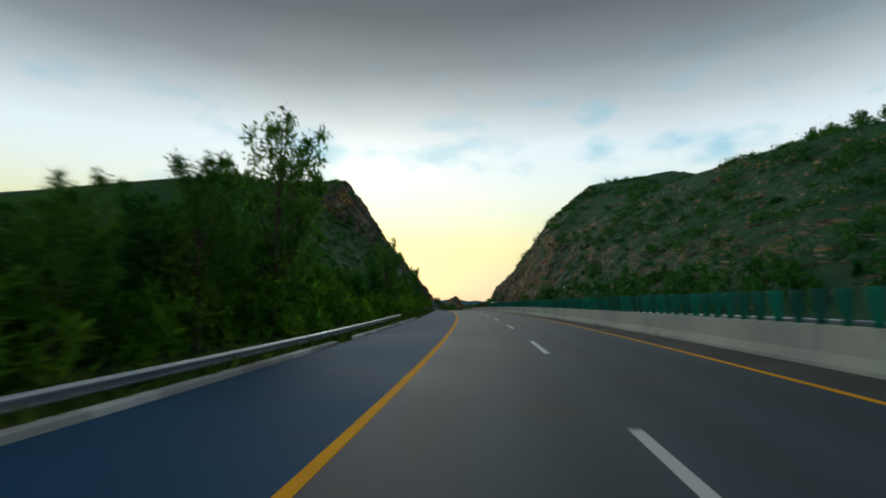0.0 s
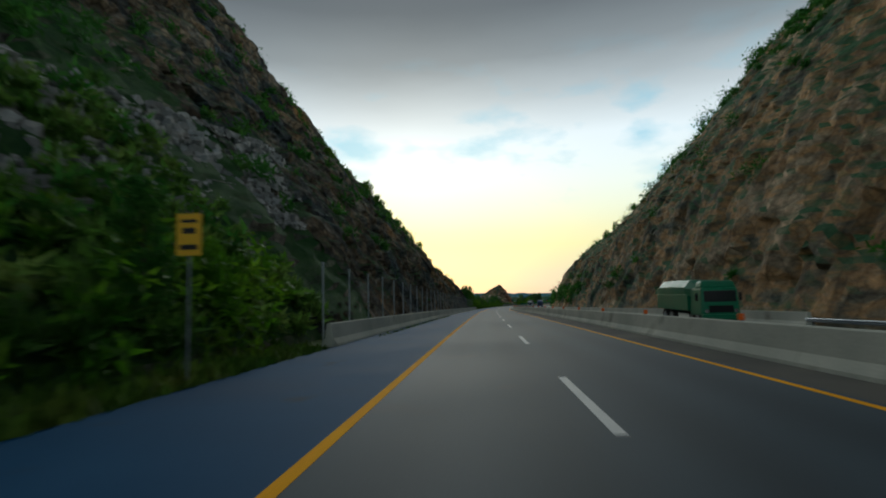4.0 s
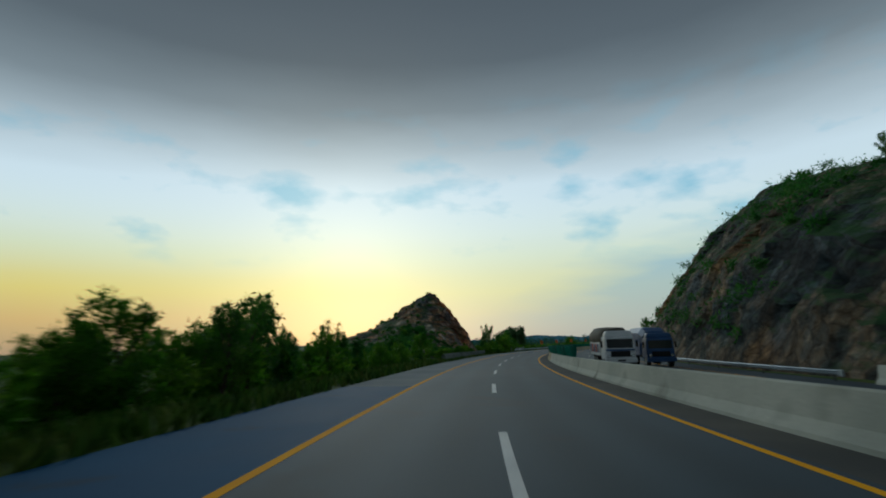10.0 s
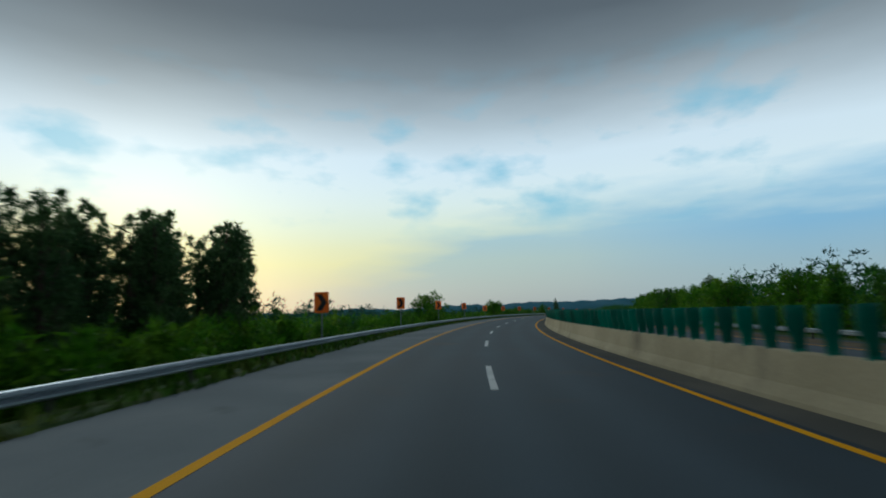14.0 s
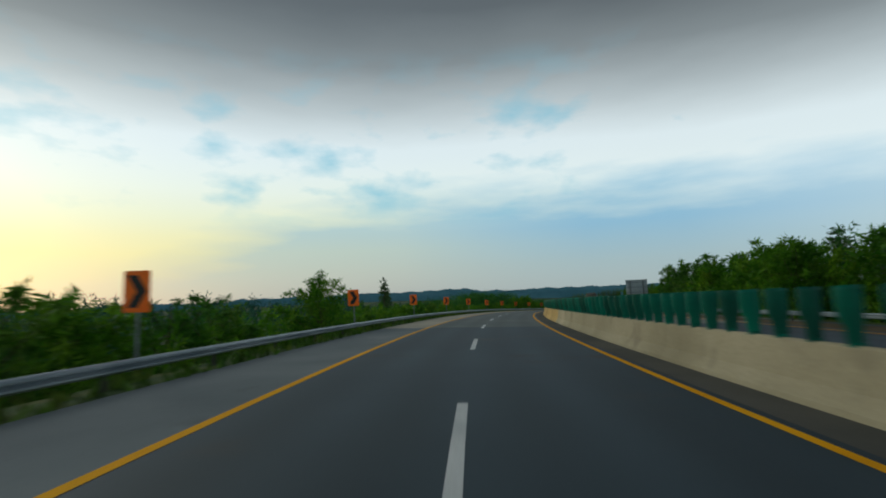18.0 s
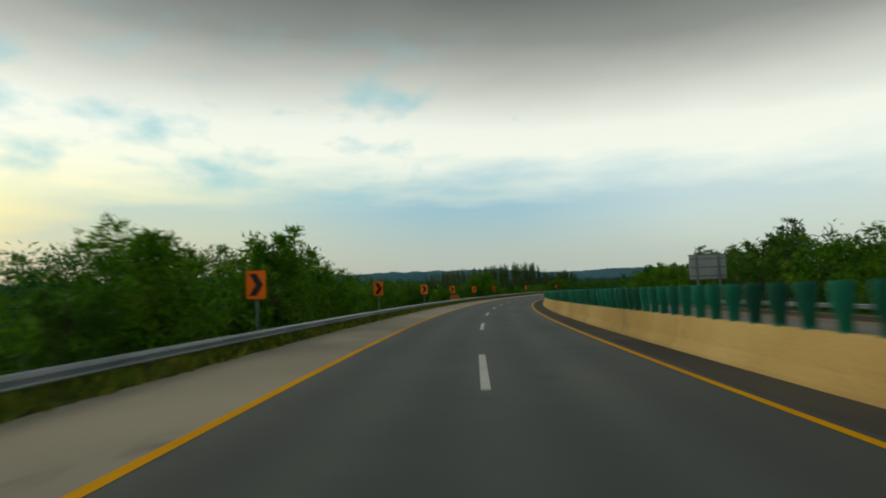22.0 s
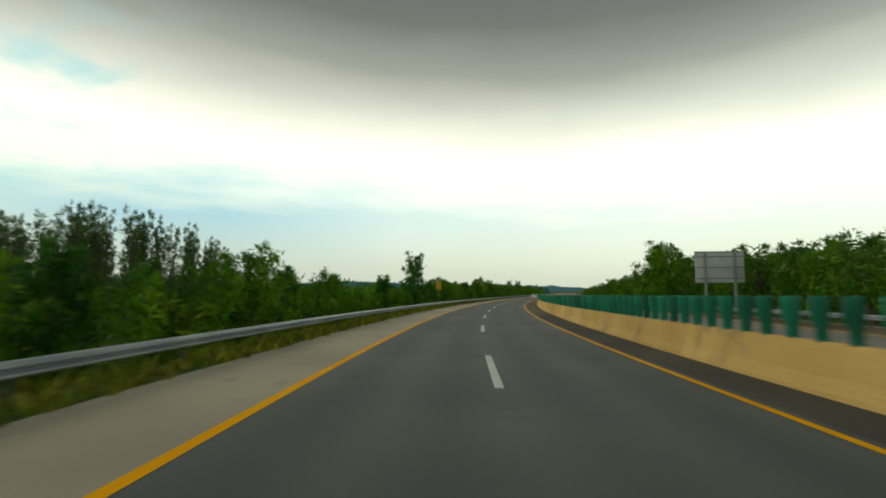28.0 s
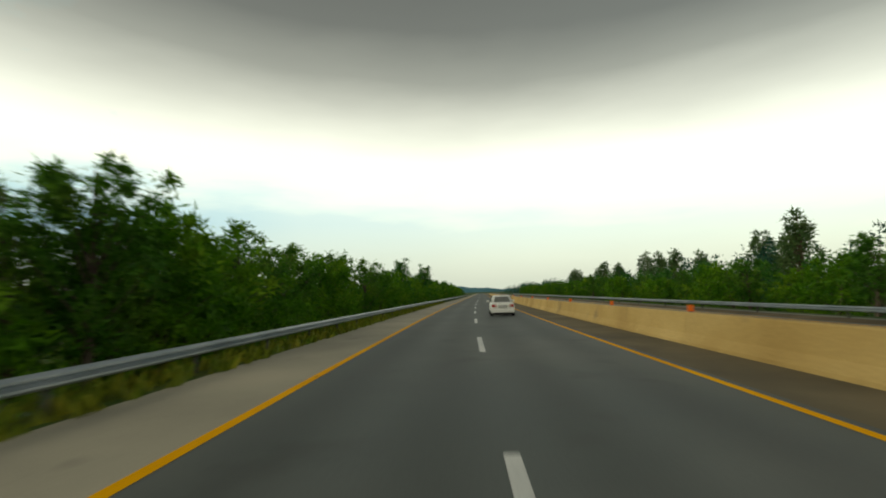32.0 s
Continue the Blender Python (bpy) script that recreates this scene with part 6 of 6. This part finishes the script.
# ---------------------------------------------------------------- verge grass
def grass(name, label, rows, seed, high=0.22, mat=None):
    r = np.random.default_rng(seed)
    V, n = [], 0
    for a, b, lo, hi, count, k in rows:
        ss = r.uniform(a, b, count)
        ds = r.uniform(lo, hi, count)
        hs = high * k * r.uniform(0.5, 1.5, count)
        for s, d, h in zip(ss, ds, hs):
            side = edge_left(s) - d
            p = at(s, side, land(s, side) - 0.03)
            ang = r.uniform(0, 6.28)
            w = 0.05 + 0.05 * r.random()
            x = np.array([math.cos(ang), math.sin(ang), 0]) * w
            tip = np.array([r.normal(0, 0.4) * h, r.normal(0, 0.4) * h, h])
            V += [p - x, p + x, p + x * 0.3 + tip, p - x * 0.3 + tip]
            n += 1
    ob = new(name, mesh_of(name, V, [(4 * i, 4 * i + 1, 4 * i + 2, 4 * i + 3) for i in range(n)], mat or GRASS))
    tagged(ob, label, "grass", kind="stuff")


grass("verge_grass", "tufts of green and straw-coloured grass along the shoulder", [
    (-20, 175, 0.15, 2.6, 9000, 1.3), (60, 175, -0.1, 0.5, 2500, 1.0), (182, 230, -0.75, -0.4, 260, 0.5), (332, 432, 0.0, 3.0, 7000, 1.6), (432, 503, -0.25, 1.0, 2500, 1.2),
    (503, 840, -0.1, 1.3, 7000, 0.9)], 3)
grass("dry_verge_grass", "olive and straw-yellow grass strip under the guardrail", [(800, 1250, -0.12, 1.4, 17000, 1.0)], 5, mat=GRASS_DRY)


# ---------------------------------------------------------------- vehicles
def wheel(parent, x, y, r, w, rim=CHROME):
    t = part("tyre", tube(bmesh.new(), (x - w / 2, y, r), (x + w / 2, y, r), r, seg=22), RUBBER, parent)
    bm = bmesh.new()
    tube(bm, (x - w / 2 - 0.006, y, r), (x + w / 2 + 0.006, y, r), r * 0.62, seg=16)
    tube(bm, (x - w / 2 - 0.012, y, r), (x + w / 2 + 0.012, y, r), r * 0.2, seg=10)
    part("rim", bm, rim, t)


def loft(sections, closed_ends=True):
    """A skin through cross sections, each a list of (x, y, z)."""
    bm = bmesh.new()
    rows = [[bm.verts.new(p) for p in sec] for sec in sections]
    n = len(rows[0])
    for a, b in zip(rows, rows[1:]):
        for k in range(n):
            bm.faces.new((a[k], a[(k + 1) % n], b[(k + 1) % n], b[k]))
    if closed_ends:
        bm.faces.new(rows[0][::-1])
        bm.faces.new(rows[-1])
    bmesh.ops.recalc_face_normals(bm, faces=bm.faces)
    return bm


def sedan(m):
    """A white saloon, nose along +y, seen mostly from behind."""
    ob = thing("white_sedan", "white four-door saloon on the asphalt lane by the median", "car", m=m)

    def ring(y, w, lo, belt, tuck=0.06):
        return [(-w + tuck, y, lo), (-w, y, lo + 0.14), (-w - 0.005, y, (lo + belt) / 2), (-w + 0.03, y, belt - 0.06), (-w + 0.12, y, belt),
                (w - 0.12, y, belt), (w - 0.03, y, belt - 0.06), (w + 0.005, y, (lo + belt) / 2), (w, y, lo + 0.14), (w - tuck, y, lo)]
    body = loft([ring(-2.24, 0.72, 0.36, 0.86), ring(-2.18, 0.80, 0.28, 0.95), ring(-1.9, 0.845, 0.22, 0.99), ring(-1.2, 0.86, 0.2, 0.98), ring(0, 0.86, 0.2, 0.95),
                 ring(1.1, 0.85, 0.2, 0.92), ring(1.75, 0.82, 0.22, 0.82), ring(2.1, 0.76, 0.26, 0.72), ring(2.25, 0.62, 0.34, 0.62)])
    bo = part("body", body, WHITE_CAR, ob, smooth=True)

    def cab(y, w, z, k):
        return [(-w, y, 0.93), (-w + 0.05 * k, y, (z + 0.93) / 2), (-w + 0.14 * k, y, z - 0.05), (-w + 0.26 * k, y, z), (w - 0.26 * k, y, z), (w - 0.14 * k, y, z - 0.05), (w - 0.05 * k, y, (z + 0.93) / 2), (w, y, 0.93)]
    part("cabin", loft([cab(-1.62, 0.74, 0.96, 0.6), cab(-0.95, 0.76, 1.42, 1.0), cab(-0.4, 0.77, 1.47, 1), cab(0.25, 0.77, 1.45, 1), cab(1.15, 0.74, 0.95, 0.7)]), WHITE_CAR, ob, smooth=True)
    bm = bmesh.new()
    q = [bm.verts.new(c) for c in ((-0.60, -1.56, 1.02), (0.60, -1.56, 1.02), (0.47, -1.03, 1.385), (-0.47, -1.03, 1.385))]
    bm.faces.new(q)
    bmesh.ops.solidify(bm, geom=bm.faces[:], thickness=-0.012)
    part("rear_window", bm, PALE_GLASS, ob, "rear window painted pale like a sky reflection")
    for sx in (-1, 1):
        bm = bmesh.new()
        q = [bm.verts.new(c) for c in ((sx * 0.762, -1.2, 1.0), (sx * 0.768, 0.75, 0.99), (sx * 0.655, 0.2, 1.38), (sx * 0.655, -0.85, 1.38))]
        bm.faces.new(q if sx > 0 else q[::-1])
        bmesh.ops.solidify(bm, geom=bm.faces[:], thickness=-0.012)
        part("side_window", bm, DARK_GLASS, ob)
        lamp = part("tail_lamp", box(bmesh.new(), (sx * 0.60 - 0.16, -2.27, 0.70), (sx * 0.60 + 0.16, -2.1, 0.88), 0.03), RED_LAMP, ob, "red tail lamp")
        part("lens", box(bmesh.new(), (sx * 0.52 - 0.05, -2.285, 0.74), (sx * 0.52 + 0.05, -2.27, 0.84), 0.006), WHITE_PAINT, lamp)
        part("mirror", box(bmesh.new(), (sx * 0.95 - 0.1, 0.62, 0.95), (sx * 0.95 + 0.1, 0.74, 1.08), 0.03), WHITE_CAR, ob)
        part("head_lamp", box(bmesh.new(), (sx * 0.58 - 0.14, 2.06, 0.58), (sx * 0.58 + 0.14, 2.2, 0.70), 0.03), CHROME, ob)
        for y in (-1.35, 1.35):
            wheel(ob, sx * 0.76, y, 0.31, 0.2)
    part("bumper", box(bmesh.new(), (-0.80, -2.36, 0.30), (0.80, -2.1, 0.56), 0.06), WHITE_CAR, ob)
    part("under_bumper", box(bmesh.new(), (-0.7, -2.3, 0.2), (0.7, -2.05, 0.299), 0.02), RUBBER, ob, "dark valance")
    pl = part("plate_recess", box(bmesh.new(), (-0.3, -2.29, 0.62), (0.3, -2.2, 0.78), 0.01), CHROME, ob)
    part("number_plate", box(bmesh.new(), (-0.24, -2.305, 0.64), (0.24, -2.291, 0.76), 0.004), WHITE_PAINT, pl)
    part("plate_bars", boxes(((-0.19, -2.310, 0.68), (-0.03, -2.3055, 0.72)), ((0.02, -2.310, 0.68), (0.19, -2.3055, 0.72))), SIGN_BLACK, pl)
    part("boot_trim", box(bmesh.new(), (-0.34, -2.275, 0.80), (0.34, -2.21, 0.83), 0.006), CHROME, ob)
    return ob


sedan(spot(1197.8, 1.95, 0.0))


def truck(m, label, cab_mat, load_mat, load_hi, long=8.0, bulge=0.25):
    """A lorry with a tall load, nose along +y."""
    ob = thing("truck", label, "truck", "trucks on the opposite carriageway", m=m)
    part("chassis", boxes(((-0.5, -long, 0.7), (0.5, 1.9, 1.0)), bevel=0.03), RUBBER, ob)
    cab = part("cab", box(bmesh.new(), (-1.2, 0.2, 0.75), (1.2, 2.1, 2.55), 0.14, (0.94, 0.9)), cab_mat, ob)
    part("windscreen", box(bmesh.new(), (-1.0, 1.93, 1.62), (1.0, 2.06, 2.35), 0.04), DARK_GLASS, cab)
    part("grille", box(bmesh.new(), (-0.75, 2.08, 0.95), (0.75, 2.14, 1.4), 0.02), RUBBER, cab)
    part("bumper", box(bmesh.new(), (-1.22, 2.0, 0.5), (1.22, 2.3, 0.85), 0.05), cab_mat, cab)
    part("crown_board", box(bmesh.new(), (-1.15, 0.9, 2.5), (1.15, 1.9, 3.0), 0.15, (0.85, 0.8)), cab_mat, cab)
    for sx in (-1, 1):
        part("head_lamp", tube(bmesh.new(), (sx * 0.9, 2.1, 1.05), (sx * 0.9, 2.17, 1.05), 0.13), CHROME, cab)
        part("mirror", box(bmesh.new(), (sx * 1.36 - 0.08, 1.75, 1.7), (sx * 1.36 + 0.08, 1.85, 2.2), 0.03), RUBBER, cab)
        for y in (1.2, -long + 2.6, -long + 1.3):
            wheel(ob, sx * 0.98, y, 0.5, 0.32, POST_STEEL)
    bed = part("bed", box(bmesh.new(), (-1.25, -long, 1.0), (1.25, 0.0, 2.1), 0.04), cab_mat if load_mat is TARP else load_mat, ob)

    if load_mat is TARP:
        for sx in (-1, 1):
            for i in range(5):
                y = -long + 0.35 + i * (long - 0.5) / 5
                part("side_panel", box(bmesh.new(), (sx * 1.265 - 0.012, y, 1.25), (sx * 1.265 + 0.012, y + long / 5 - 0.35, 1.95), 0.01), (TRUCK_BLUE, TRUCK_RED)[i % 2], bed, "painted side panel")
        part("front_stripe", box(bmesh.new(), (-1.1, 2.1, 1.42), (1.1, 2.135, 1.56), 0.008), TRUCK_BLUE, cab)
        part("number_plate", box(bmesh.new(), (-0.3, 2.305, 0.6), (0.3, 2.32, 0.74), 0.004), SIGN_BLACK, cab)

    def ring(y, w, top):
        return [(-w, y, 2.0), (-w - bulge * 0.5, y, 2.5), (-w - bulge * 0.3, y, top - 0.5), (-w + 0.35, y, top - 0.04), (0, y, top), (w - 0.35, y, top - 0.04), (w + bulge * 0.3, y, top - 0.5), (w + bulge * 0.5, y, 2.5), (w, y, 2.0)]
    part("load", loft([ring(-long - 0.1, 1.15, load_hi - 0.4), ring(-long + 0.6, 1.22, load_hi), ring(-long * 0.5, 1.24, load_hi + 0.05), ring(-0.4, 1.22, load_hi), ring(0.5, 1.1, load_hi - 0.35)]), load_mat, ob, "bulging covered load" if load_mat is TARP else "box body", smooth=load_mat is TARP)
    return ob


truck(spot(802, 12.6, 0, 180), "white and blue lorry with a bulging brown tarpaulin load", TRUCK_WHITE, TARP, 4.5)
truck(spot(191, 13.4, 0, 180), "green lorry on the opposite carriageway beyond the barrier", TRUCK_GREEN, TRUCK_GREEN, 3.1, 6.0, 0.05)
truck(spot(416, 9.8, 0, 180), "white-fronted lorry on the opposite carriageway", TRUCK_WHITE, TARP, 3.3, 5.0)
truck(spot(421, 14.2, 0, 180), "blue lorry on the opposite carriageway", TRUCK_BLUE, TRUCK_BLUE, 3.5, 5.5, 0.05)
